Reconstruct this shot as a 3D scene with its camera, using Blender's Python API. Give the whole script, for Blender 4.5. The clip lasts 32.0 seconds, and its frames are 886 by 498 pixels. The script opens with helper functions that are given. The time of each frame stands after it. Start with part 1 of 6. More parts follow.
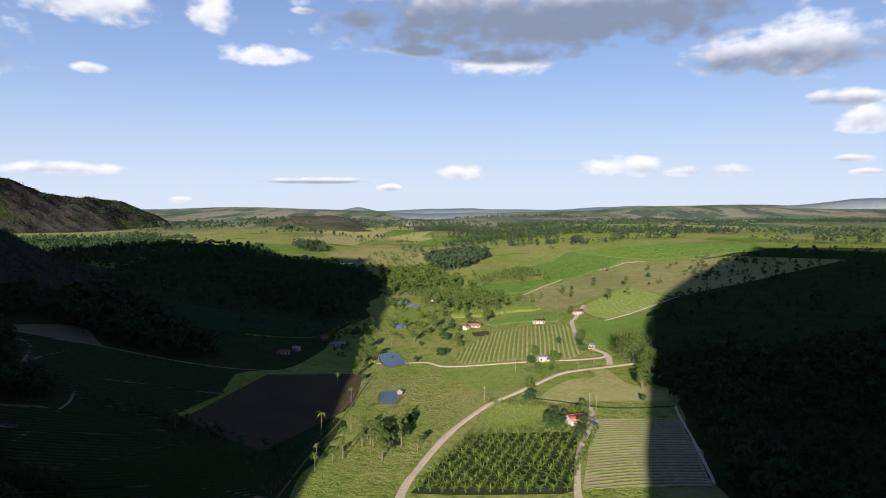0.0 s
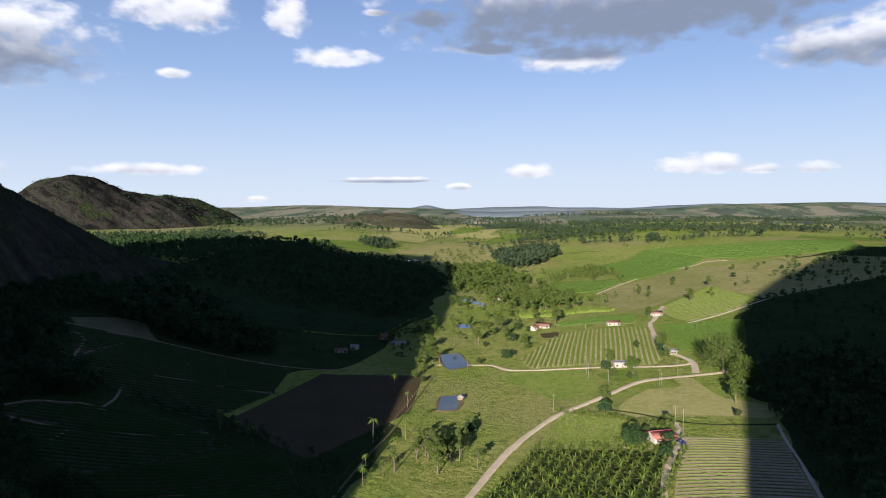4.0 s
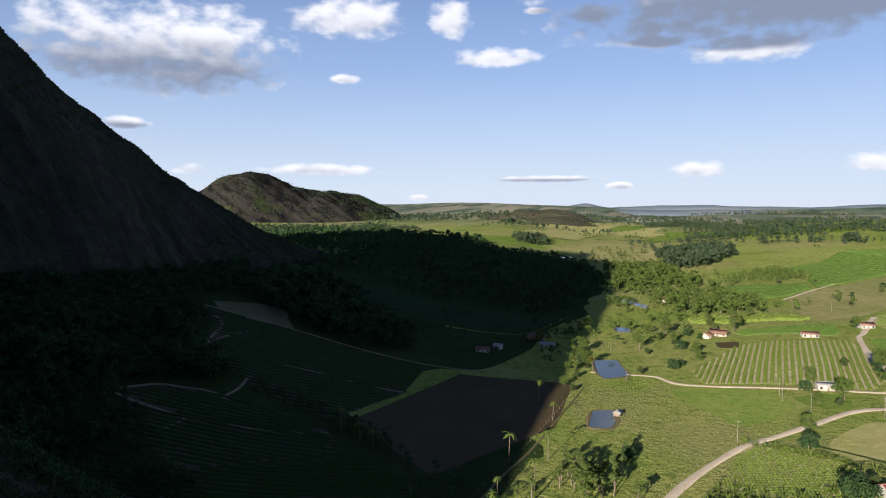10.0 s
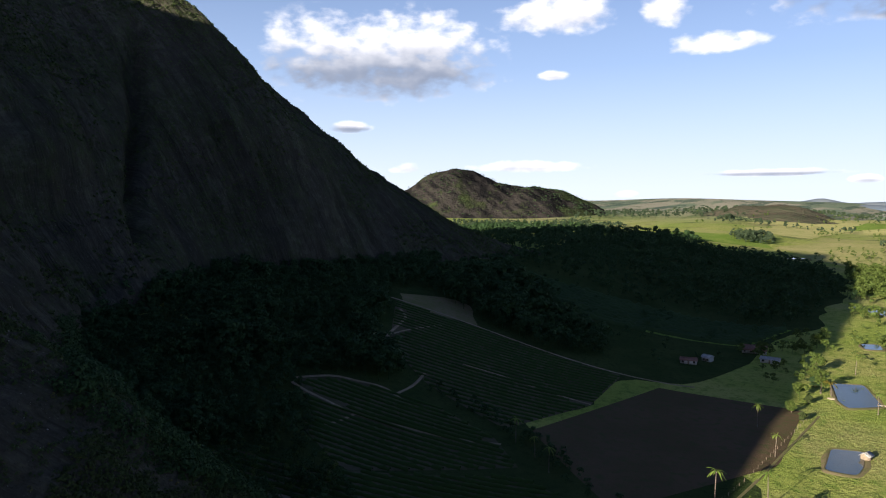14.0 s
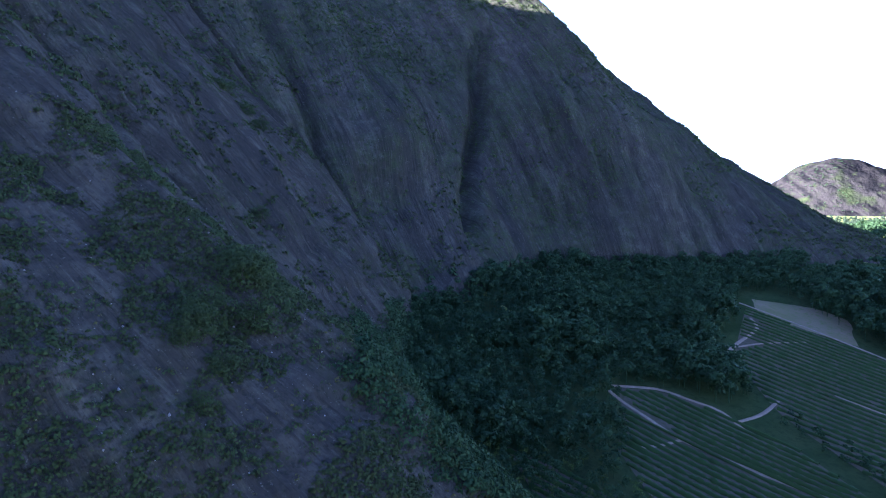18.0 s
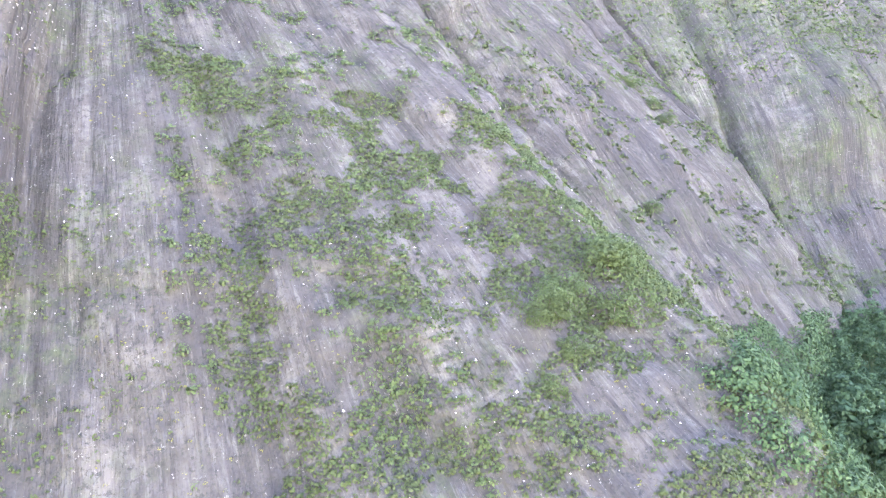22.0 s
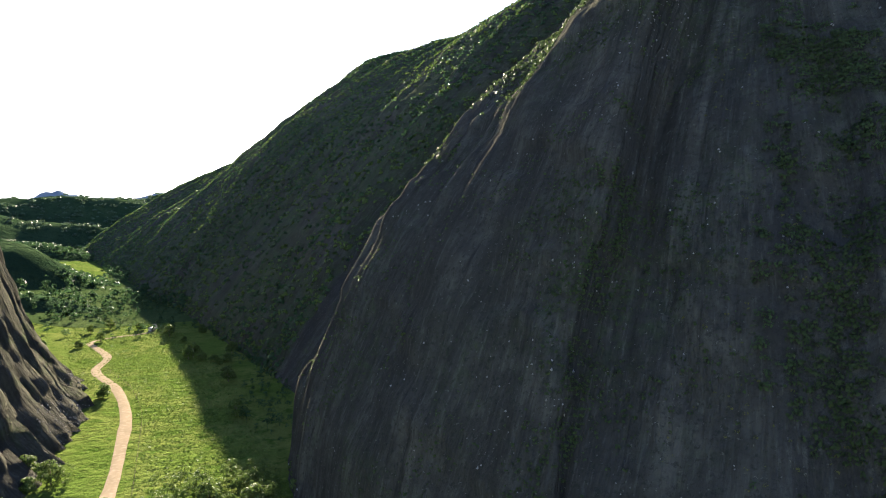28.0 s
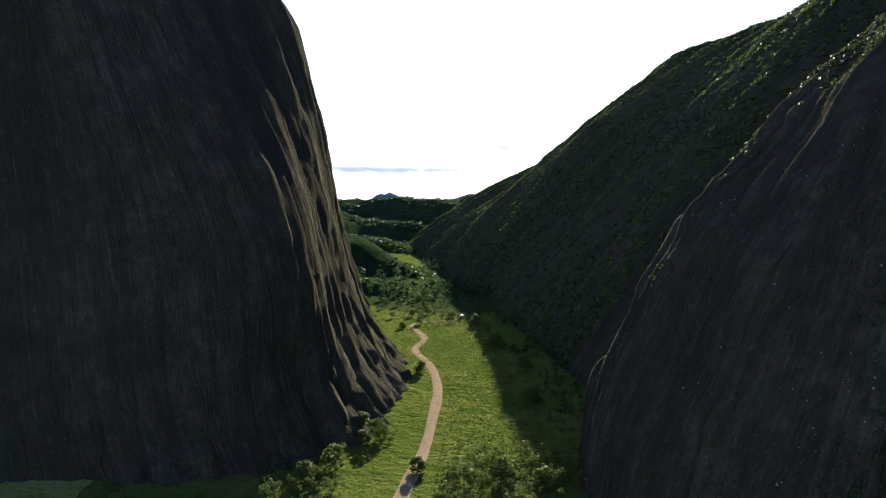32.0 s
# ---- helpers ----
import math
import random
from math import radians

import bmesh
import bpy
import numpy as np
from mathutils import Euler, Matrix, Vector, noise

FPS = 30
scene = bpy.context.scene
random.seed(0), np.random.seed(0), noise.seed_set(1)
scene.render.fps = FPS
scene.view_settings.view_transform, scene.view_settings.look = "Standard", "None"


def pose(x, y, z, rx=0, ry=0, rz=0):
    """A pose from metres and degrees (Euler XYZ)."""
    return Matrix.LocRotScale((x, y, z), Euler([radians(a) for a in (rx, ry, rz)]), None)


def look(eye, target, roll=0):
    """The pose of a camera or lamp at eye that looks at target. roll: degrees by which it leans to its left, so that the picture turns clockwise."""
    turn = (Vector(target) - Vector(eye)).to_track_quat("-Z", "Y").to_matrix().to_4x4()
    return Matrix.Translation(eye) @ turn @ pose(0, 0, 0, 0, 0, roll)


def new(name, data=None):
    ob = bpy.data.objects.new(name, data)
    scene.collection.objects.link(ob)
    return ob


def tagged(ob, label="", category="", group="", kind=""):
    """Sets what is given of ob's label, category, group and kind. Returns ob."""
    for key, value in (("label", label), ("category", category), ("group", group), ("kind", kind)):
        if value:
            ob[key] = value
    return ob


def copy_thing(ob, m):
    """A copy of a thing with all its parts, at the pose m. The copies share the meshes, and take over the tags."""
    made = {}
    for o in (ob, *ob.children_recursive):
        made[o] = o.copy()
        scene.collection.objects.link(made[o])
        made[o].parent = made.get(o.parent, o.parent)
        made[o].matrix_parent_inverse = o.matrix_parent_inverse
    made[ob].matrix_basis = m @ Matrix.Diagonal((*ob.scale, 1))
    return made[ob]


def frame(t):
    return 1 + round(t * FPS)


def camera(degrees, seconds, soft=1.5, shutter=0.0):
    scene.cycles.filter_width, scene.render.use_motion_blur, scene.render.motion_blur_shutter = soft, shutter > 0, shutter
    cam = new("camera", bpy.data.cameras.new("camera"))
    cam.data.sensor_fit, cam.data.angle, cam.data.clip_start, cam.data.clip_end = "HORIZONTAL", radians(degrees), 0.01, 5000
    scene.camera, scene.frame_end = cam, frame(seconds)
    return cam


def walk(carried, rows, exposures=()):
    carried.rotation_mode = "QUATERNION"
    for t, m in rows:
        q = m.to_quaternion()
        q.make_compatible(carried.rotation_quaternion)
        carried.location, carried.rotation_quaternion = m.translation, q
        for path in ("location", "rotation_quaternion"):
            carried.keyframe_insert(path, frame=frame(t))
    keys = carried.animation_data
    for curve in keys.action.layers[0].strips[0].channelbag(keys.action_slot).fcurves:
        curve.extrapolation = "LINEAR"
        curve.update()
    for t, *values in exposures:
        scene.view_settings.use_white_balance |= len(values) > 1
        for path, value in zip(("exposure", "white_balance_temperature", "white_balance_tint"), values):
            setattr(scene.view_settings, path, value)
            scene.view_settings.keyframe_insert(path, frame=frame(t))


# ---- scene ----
cam = camera(67.13, 32.0, 1.1)


def aim(x, y, z, yaw, pitch, roll):
    """A camera pose from its place, its turn to the left of +y, its tilt upwards and its lean."""
    return pose(x, y, z, 0, 0, yaw) @ pose(0, 0, 0, 90 + pitch) @ pose(0, 0, 0, 0, 0, roll)


PATH = [
    (0.0, 0.0, -0.0, 120.0, 0.35, -3.69, -0.11),
    (0.5, 0.3, 4.1, 119.2, 0.66, -3.68, -0.11),
    (1.0, 0.7, 8.2, 118.5, 1.14, -3.70, -0.14),
    (1.5, 1.2, 12.4, 117.7, 1.89, -3.69, -0.09),
    (2.0, 1.6, 16.7, 117.1, 2.76, -3.72, -0.10),
    (2.5, 1.8, 21.0, 116.4, 3.62, -3.74, -0.11),
    (3.0, 1.9, 25.2, 115.9, 4.51, -3.76, -0.13),
    (3.5, 1.8, 29.5, 115.3, 5.39, -3.78, -0.19),
    (5.5, 1.1, 45.8, 111.3, 8.84, -3.74, 0.21),
    (6.0, 0.7, 49.9, 110.3, 9.69, -3.76, 0.27),
    (6.5, 0.3, 54.1, 109.5, 10.49, -3.75, 0.27),
    (7.0, -0.1, 58.2, 108.6, 11.36, -3.78, 0.34),
    (7.5, -0.6, 62.2, 107.9, 12.20, -3.79, 0.35),
    (8.0, -1.2, 66.2, 107.2, 13.26, -3.81, 0.36),
    (8.5, -1.7, 70.2, 106.6, 14.70, -3.83, 0.35),
    (9.0, -2.1, 74.1, 106.1, 16.40, -3.82, 0.25),
    (9.5, -2.4, 78.1, 105.6, 18.01, -3.85, 0.21),
    (10.0, -2.5, 82.1, 105.1, 19.65, -3.86, 0.16),
    (10.5, -2.6, 86.2, 104.6, 20.98, -3.87, 0.12),
    (11.0, -2.7, 90.3, 104.1, 22.78, -3.91, 0.04),
    (11.5, -2.9, 94.4, 103.6, 24.49, -3.94, -0.02),
    (12.0, -3.3, 98.6, 103.1, 26.50, -3.94, -0.03),
    (12.5, -4.0, 102.8, 102.7, 28.91, -4.02, 0.08),
    (13.0, -5.1, 106.8, 102.2, 31.30, -4.07, 0.08),
    (13.5, -6.5, 110.9, 101.7, 34.04, -4.09, -0.02),
    (14.0, -8.2, 114.9, 101.2, 37.14, -4.14, -0.07),
    (14.5, -10.1, 118.9, 100.8, 40.67, -4.24, -0.05),
    (16.5, -21.3, 135.4, 98.3, 55.31, -4.52, -0.05),
    (17.0, -23.5, 138.3, 97.7, 58.47, -4.50, -0.03),
    (17.5, -25.5, 140.7, 97.1, 62.22, -4.36, -0.28),
    (18.0, -27.0, 142.8, 96.5, 66.39, -4.22, -0.41),
    (18.5, -28.1, 144.6, 95.8, 72.19, -4.19, -0.45),
    (19.0, -28.9, 146.5, 95.1, 78.01, -4.10, -0.42),
    (19.5, -29.4, 148.4, 94.5, 82.86, -4.02, -0.45),
    (20.0, -30.0, 150.3, 94.0, 87.18, -3.88, -0.47),
    (20.5, -30.5, 152.1, 93.5, 91.17, -3.71, -0.46),
    (21.0, -31.1, 153.8, 93.0, 95.12, -3.54, -0.46),
    (21.5, -31.8, 155.4, 92.4, 98.87, -3.42, -0.50),
    (22.0, -32.5, 156.9, 91.9, 102.35, -3.24, -0.53),
    (22.5, -33.1, 158.3, 91.4, 106.23, -3.07, -0.55),
    (23.0, -33.7, 159.6, 90.9, 110.11, -2.91, -0.49),
    (23.5, -34.3, 160.7, 90.4, 114.19, -2.80, -0.44),
    (24.0, -35.0, 161.7, 90.1, 118.73, -2.73, -0.29),
    (24.5, -35.7, 162.7, 89.8, 123.35, -2.69, -0.21),
    (25.0, -36.5, 163.6, 89.6, 128.36, -2.65, -0.01),
    (25.5, -37.3, 164.5, 89.3, 133.55, -2.60, 0.11),
    (27.5, -40.6, 166.6, 89.9, 151.40, -3.11, 0.21),
    (28.0, -41.0, 166.9, 89.9, 155.59, -3.15, 0.21),
    (28.5, -41.2, 167.1, 89.9, 159.10, -3.15, 0.30),
    (29.0, -41.2, 167.3, 89.8, 162.41, -3.16, 0.34),
    (29.5, -41.1, 167.5, 89.7, 165.45, -3.17, 0.33),
    (30.0, -41.0, 167.9, 89.7, 169.06, -3.22, 0.36),
    (30.5, -40.8, 168.5, 89.6, 172.73, -3.25, 0.37),
    (31.0, -40.7, 169.7, 89.5, 176.41, -3.28, 0.44),
    (31.5, -40.7, 171.4, 89.3, 179.70, -3.28, 0.49),
    (32.0, -40.9, 173.3, 89.2, 180.90, -3.27, 0.50),
]
EXPOSURES = [(0, 1.1, 6050, 12), (10, 1.1, 6100, 12), (13, 1.35, 6400, 12), (14.5, 1.5, 6300, 12), (16.5, 2.1, 5800, 16), (17.5, 3.05, 4900, 27), (19, 5.5, 5250, 31),
             (20, 6.7, 6600, 32), (21, 7.3, 7800, 36), (24, 7.3, 8050, 31), (25.5, 6.8, 7500, 20), (27.5, 3.75, 6450, 10), (29, 2.65, 6300, 10), (32, 2.1, 6300, 10)]
walk(cam, [(t, aim(*row)) for t, *row in PATH], EXPOSURES)

# ---- sky, sun and clouds ----
SUN_EL, SUN_AZ = 14.0, -170.7      # degrees; azimuth clockwise from +y
world = bpy.data.worlds.new("sky")
scene.world = world
world.use_nodes = True
WN, WL = world.node_tree.nodes, world.node_tree.links
WN.clear()


class Net:
    """Short hand for math nodes in one node tree."""

    def __init__(self, tree):
        self.n, self.l = tree.nodes, tree.links

    def put(self, socket, value):
        if isinstance(value, bpy.types.NodeSocket):
            self.l.new(value, socket)
        else:
            socket.default_value = value

    def math(self, op, a, b=0.0, c=0.0, clamp=False):
        m = self.n.new("ShaderNodeMath")
        m.operation, m.use_clamp = op, clamp
        for k, v in enumerate((a, b, c)):
            self.put(m.inputs[k], v)
        return m.outputs[0]

    def ramp(self, value, lo, hi, a=0.0, b=1.0, smooth=True):
        m = self.n.new("ShaderNodeMapRange")
        m.interpolation_type = "SMOOTHSTEP" if smooth else "LINEAR"
        for k, v in enumerate((value, lo, hi, a, b)):
            self.put(m.inputs[k], v)
        return m.outputs[0]

    def mix(self, factor, a, b):
        m = self.n.new("ShaderNodeMix")
        m.data_type = "RGBA"
        self.put(m.inputs[0], factor)
        self.put(m.inputs[6], (*a, 1) if isinstance(a, tuple) else a)
        self.put(m.inputs[7], (*b, 1) if isinstance(b, tuple) else b)
        return m.outputs[2]

    def noise(self, vector, scale, detail=4.0, rough=0.55, stretch=None):
        if stretch:
            s = self.n.new("ShaderNodeVectorMath")
            s.operation = "MULTIPLY"
            self.put(s.inputs[0], vector)
            s.inputs[1].default_value = stretch
            vector = s.outputs[0]
        m = self.n.new("ShaderNodeTexNoise")
        self.put(m.inputs["Vector"], vector)
        m.inputs["Scale"].default_value, m.inputs["Detail"].default_value = scale, detail
        m.inputs["Roughness"].default_value = rough
        return m.outputs[0]


def build_sky():
    net = Net(world.node_tree)
    sky = WN.new("ShaderNodeTexSky")
    sky.sky_type, sky.sun_disc = "NISHITA", False
    sky.sun_elevation, sky.sun_rotation = radians(SUN_EL), radians(SUN_AZ)
    sky.altitude, sky.air_density, sky.dust_density, sky.ozone_density = 100, 1.0, 1.6, 3.5
    coord = WN.new("ShaderNodeTexCoord").outputs["Generated"]
    split = WN.new("ShaderNodeSeparateXYZ")
    WL.new(coord, split.inputs[0])
    x, y, z = split.outputs
    az = net.math("MULTIPLY", net.math("ARCTAN2", x, y), 57.2958)
    el = net.math("MULTIPLY", net.math("ARCSINE", z), 57.2958)
    flat = WN.new("ShaderNodeCombineXYZ")
    WL.new(az, flat.inputs[0])
    WL.new(net.math("MULTIPLY", el, 1.7), flat.inputs[1])

    def heap(where, detail, rough):
        """Heaped cloud: large billows with finer ones on them."""
        big = net.math("MULTIPLY", net.math("SUBTRACT", net.noise(where, 0.17, 3, 0.5), 0.5), 2.2)
        fine = net.math("MULTIPLY", net.math("SUBTRACT", net.noise(where, 0.52, detail, rough), 0.5), 2.7)
        return net.math("ADD", big, fine)

    above = WN.new("ShaderNodeVectorMath")
    above.operation = "ADD"
    WL.new(flat.outputs[0], above.inputs[0])
    above.inputs[1].default_value = (-0.35, 1.25, 0)
    lumps = heap(flat.outputs[0], 6, 0.5)
    relief = net.math("SUBTRACT", heap(flat.outputs[0], 4, 0.46), heap(above.outputs[0], 4, 0.46))
    # azimuth, elevation, half width, half height, greyness of the underside
    banks = ((7.8, 15.6, 19.5, 5.0, 1.3), (4.3, 11.8, 4.6, 1.5, 0.35), (-2.2, 12.8, 2.9, 0.7, 0.5), (27.4, 11.4, 9.0, 2.6, 0.85), (38, 12.0, 7, 3.0, 0.8),
             (30.4, 7.7, 2.9, 0.8, 0.7), (31.8, 6.0, 2.4, 1.1, 0.4), (-27.5, 14.8, 5.2, 1.9, 0.35), (-19.2, 14.8, 2.2, 1.9, 0.3),
             (-15.3, 12.0, 4.0, 1.0, 0.3), (-28.0, 10.2, 1.5, 0.5, 0.4), (-42.3, 11.3, 11.0, 4.1, 0.95), (-30.0, 2.8, 4.8, 0.6, 0.42),
             (1.0, 2.7, 2.4, 0.8, 0.35), (14.8, 3.1, 4.0, 1.05, 0.35), (18.9, 2.7, 2.0, 0.5, 0.42), (22.7, 2.7, 1.7, 0.6, 0.42),
             (-4.9, 1.5, 1.1, 0.35, 0.42), (-11.3, 2.1, 5.2, 0.35, 0.8), (-21.9, 0.5, 1.2, 0.35, 0.42), (-11.7, 15.6, 1.5, 0.35, 0.3),
             (-7.6, 15.2, 2.2, 1.1, 0.3), (-45.1, 6.1, 2.0, 0.6, 0.9), (-40.3, 2.7, 1.5, 0.6, 0.42), (31.1, 3.4, 1.5, 0.35, 0.5), (32.0, 2.4, 1.2, 0.3, 0.5),
             (172, 3.6, 14, 0.8, 0.9), (-188, 3.6, 14, 0.8, 0.9), (-175, 5.5, 5, 0.3, 0.8))
    cover = grey = None
    for a, e, w, h, g in banks:
        u = net.math("DIVIDE", net.math("SUBTRACT", az, a), w)
        v = net.math("DIVIDE", net.math("SUBTRACT", el, e), h)
        # clouds are flatter below
        v = net.math("MULTIPLY", v, net.ramp(v, -0.1, 0.1, 1.3, 0.92))
        d = net.math("SUBTRACT", 1.0, net.math("ADD", net.math("MULTIPLY", u, u), net.math("MULTIPLY", v, v)))
        d = net.math("MAXIMUM", d, -1.5)
        low = net.math("MULTIPLY", net.ramp(v, 0.75, -0.35), g)
        low = net.math("MULTIPLY", low, net.ramp(d, -0.35, 0.35))
        cover = d if cover is None else net.math("MAXIMUM", cover, d)
        grey = low if grey is None else net.math("MAXIMUM", grey, low)
    tint = net.n.new("ShaderNodeMix")
    tint.data_type, tint.blend_type = "RGBA", "MULTIPLY"
    tint.inputs[0].default_value = 1.0
    WL.new(sky.outputs[0], tint.inputs[6])
    tint.inputs[7].default_value = (0.99, 0.97, 1.2, 1)
    veil = net.ramp(el, 26.0, 1.0, 0.0, 0.82, False)
    air = net.mix(net.ramp(el, 11.0, 0.0, 0.0, 1.0, False), (6.6, 8.6, 11.8), (10.0, 10.9, 11.9))
    clear = net.mix(veil, tint.outputs[2], air)
    body = net.math("ADD", net.math("MULTIPLY", cover, 1.3), lumps)
    mask = net.math("MULTIPLY", net.ramp(body, -0.05, 1.15), net.ramp(cover, -0.9, 0.15))
    dim = net.math("SUBTRACT", net.math("ADD", grey, net.math("MULTIPLY", net.ramp(body, 0.9, 2.1), 0.2)), net.math("MULTIPLY", relief, 0.24))
    shade = net.math("MULTIPLY", net.ramp(dim, 0.0, 1.05), 0.97)
    white = net.mix(shade, (12.2, 11.9, 12.0), (2.9, 3.4, 4.5))
    color = net.mix(net.math("MULTIPLY", mask, 0.97), clear, white)
    back = WN.new("ShaderNodeBackground")
    back.inputs["Strength"].default_value = 0.04
    WL.new(color, back.inputs["Color"])
    out = WN.new("ShaderNodeOutputWorld")
    WL.new(back.outputs[0], out.inputs["Surface"])


build_sky()
sun = new("sun", bpy.data.lights.new("sun", "SUN"))
sun.data.energy, sun.data.angle, sun.data.color = 5.0, radians(0.55), (1.0, 0.87, 0.68)
sun_way = Vector((math.sin(radians(SUN_AZ)) * math.cos(radians(SUN_EL)), math.cos(radians(SUN_AZ)) * math.cos(radians(SUN_EL)),
                  math.sin(radians(SUN_EL))))
sun.matrix_world = look(sun_way * 3000, (0, 0, 0))


# ---- materials ----
def material(name, build, rough=0.9, bump=None):
    """build(net, place) gives the colour socket; bump(net, place) gives (height socket, distance)."""
    m = bpy.data.materials.new(name)
    m.use_nodes = True
    net = Net(m.node_tree)
    shader = m.node_tree.nodes["Principled BSDF"]
    place = net.n.new("ShaderNodeNewGeometry").outputs["Position"]
    net.put(shader.inputs["Base Color"], build(net, place))
    shader.inputs["Roughness"].default_value = rough
    shader.inputs["Specular IOR Level"].default_value = 0.0 if rough > 0.8 else 0.2
    if bump:
        height, far = bump(net, place)
        b = net.n.new("ShaderNodeBump")
        b.inputs["Strength"].default_value, b.inputs["Distance"].default_value = 1.0, far
        net.put(b.inputs["Height"], height)
        net.put(shader.inputs["Normal"], b.outputs[0])
    m["shader"] = shader.name
    return m


def two_tone(a, b, scale, c=None, fine=None, lo=0.35, hi=0.65):
    """Colour b over a in patches, and c over both in a finer grain."""
    def build(net, place):
        color = net.mix(net.ramp(net.noise(place, scale, 5, 0.6), lo, hi), a, b)
        if c:
            color = net.mix(net.ramp(net.noise(place, fine, 4, 0.65), 0.45, 0.72), color, c)
        return color
    return build


def grain(scale, far, detail=5):
    return lambda net, place: (net.noise(place, scale, detail, 0.65), far)


def leafy(a, b, c):
    """Foliage that varies from leaf to leaf and from tree to tree."""
    def build(net, place):
        geo = net.n.new("ShaderNodeNewGeometry").outputs["Random Per Island"]
        info = net.n.new("ShaderNodeObjectInfo").outputs["Random"]
        color = net.mix(geo, a, b)
        color = net.mix(net.math("MULTIPLY", info, 0.5), color, c)
        return net.mix(net.ramp(net.noise(place, 0.08, 3), 0.4, 0.7, 0, 0.6), color, c)
    return build


def foliage(name, a, b, c):
    m = material(name, leafy(a, b, c), 0.65)
    nodes, links = m.node_tree.nodes, m.node_tree.links
    s, out = nodes["Principled BSDF"], nodes["Material Output"]
    s.inputs["Specular IOR Level"].default_value = 0.08
    glow, blend = nodes.new("ShaderNodeBsdfTranslucent"), nodes.new("ShaderNodeMixShader")
    links.new(s.inputs["Base Color"].links[0].from_socket, glow.inputs["Color"])
    blend.inputs[0].default_value = 0.32
    links.new(s.outputs[0], blend.inputs[1])
    links.new(glow.outputs[0], blend.inputs[2])
    links.new(blend.outputs[0], out.inputs["Surface"])
    return m


def rock_color(net, place, turf=(0.43, 0.57), cover=0.8):
    """Dark gneiss with streaks of seepage down the slope, lichen and thin turf."""
    uv = net.n.new("ShaderNodeUVMap").outputs[0]
    streak = net.noise(uv, 1.0, 6, 0.6, (0.11, 0.006, 1))
    thin = net.noise(uv, 1.0, 5, 0.65, (0.55, 0.022, 1))
    patch = net.noise(place, 0.02, 5, 0.6)
    color = net.mix(net.ramp(streak, 0.36, 0.62), (0.051, 0.048, 0.038), (0.091, 0.085, 0.066))
    color = net.mix(net.ramp(thin, 0.54, 0.68, 0, 0.55), color, (0.117, 0.110, 0.086))
    color = net.mix(net.ramp(thin, 0.45, 0.32, 0, 0.8), color, (0.032, 0.030, 0.025))
    green = net.math("MULTIPLY", net.ramp(patch, *turf), net.ramp(net.noise(place, 0.35, 5, 0.7), turf[0] - 0.02, turf[1] + 0.03))
    color = net.mix(net.math("MULTIPLY", green, cover), color, (0.046, 0.064, 0.026))
    color = net.mix(net.ramp(net.noise(place, 0.11, 6, 0.7), 0.42, 0.62, 0.55, 0.0), color, (0.034, 0.032, 0.027))
    # long dark stains of seeping water, fine pale scratches between them, and a grain of lichen
    stain = net.noise(uv, 1.0, 4, 0.55, (0.055, 0.0035, 1))
    color = net.mix(net.ramp(stain, 0.53, 0.62, 0, 0.75), color, (0.036, 0.034, 0.029))
    scratch = net.noise(uv, 1.0, 6, 0.72, (1.1, 0.10, 1))
    color = net.mix(net.ramp(scratch, 0.53, 0.68, 0, 0.42), color, (0.127, 0.120, 0.094))
    color = net.mix(net.ramp(scratch, 0.46, 0.34, 0, 0.4), color, (0.030, 0.028, 0.024))
    lichen = net.noise(place, 0.75, 6, 0.75)
    color = net.mix(net.ramp(lichen, 0.53, 0.62, 0, 0.65), color, (0.030, 0.033, 0.024))
    speck = net.ramp(net.noise(place, 1.1, 3, 0.7), 0.64, 0.72)
    return net.mix(net.math("MULTIPLY", speck, 0.55), color, (0.198, 0.190, 0.147))


def rock_relief(net, place):
    uv = net.n.new("ShaderNodeUVMap").outputs[0]
    a = net.noise(uv, 1.0, 6, 0.6, (0.45, 0.02, 1))
    b = net.noise(place, 0.5, 6, 0.7)
    return net.math("ADD", net.math("MULTIPLY", a, 1.0), net.math("MULTIPLY", b, 0.45)), 2.2


ROCK = material("gneiss", lambda net, place: rock_color(net, place, (0.45, 0.60), 0.6), 0.9, rock_relief)
WALLROCK = material("gneiss_with_turf", lambda net, place: rock_color(net, place, (0.38, 0.54), 0.75), 0.9, rock_relief)
TURF = material("turfed_gneiss", lambda net, place: rock_color(net, place, (0.32, 0.5), 0.85), 0.9, rock_relief)


def hill_color(net, place):
    """Dark rock with slanting seams, green scrub on the shoulders."""
    across = net.n.new("ShaderNodeVectorMath")
    across.operation = "DOT_PRODUCT"
    net.put(across.inputs[0], place)
    across.inputs[1].default_value = (0.5, 0.34, 0.8)
    both = net.n.new("ShaderNodeCombineXYZ")
    net.put(both.inputs[0], net.math("MULTIPLY", across.outputs["Value"], 0.045))
    net.put(both.inputs[1], net.math("MULTIPLY", net.noise(place, 0.004, 3), 9.0))
    seam = net.noise(both.outputs[0], 1.0, 4, 0.6)
    color = net.mix(net.ramp(seam, 0.38, 0.6), (0.011, 0.011, 0.0115), (0.036, 0.033, 0.030))
    color = net.mix(net.ramp(net.noise(place, 0.006, 4, 0.6), 0.54, 0.66), color, (0.034, 0.045, 0.019))
    return net.mix(net.ramp(net.noise(place, 0.05, 4, 0.7), 0.55, 0.7, 0, 0.7), color, (0.04, 0.055, 0.02))


HILL = material("far_rock", hill_color, 0.9, grain(0.03, 14))


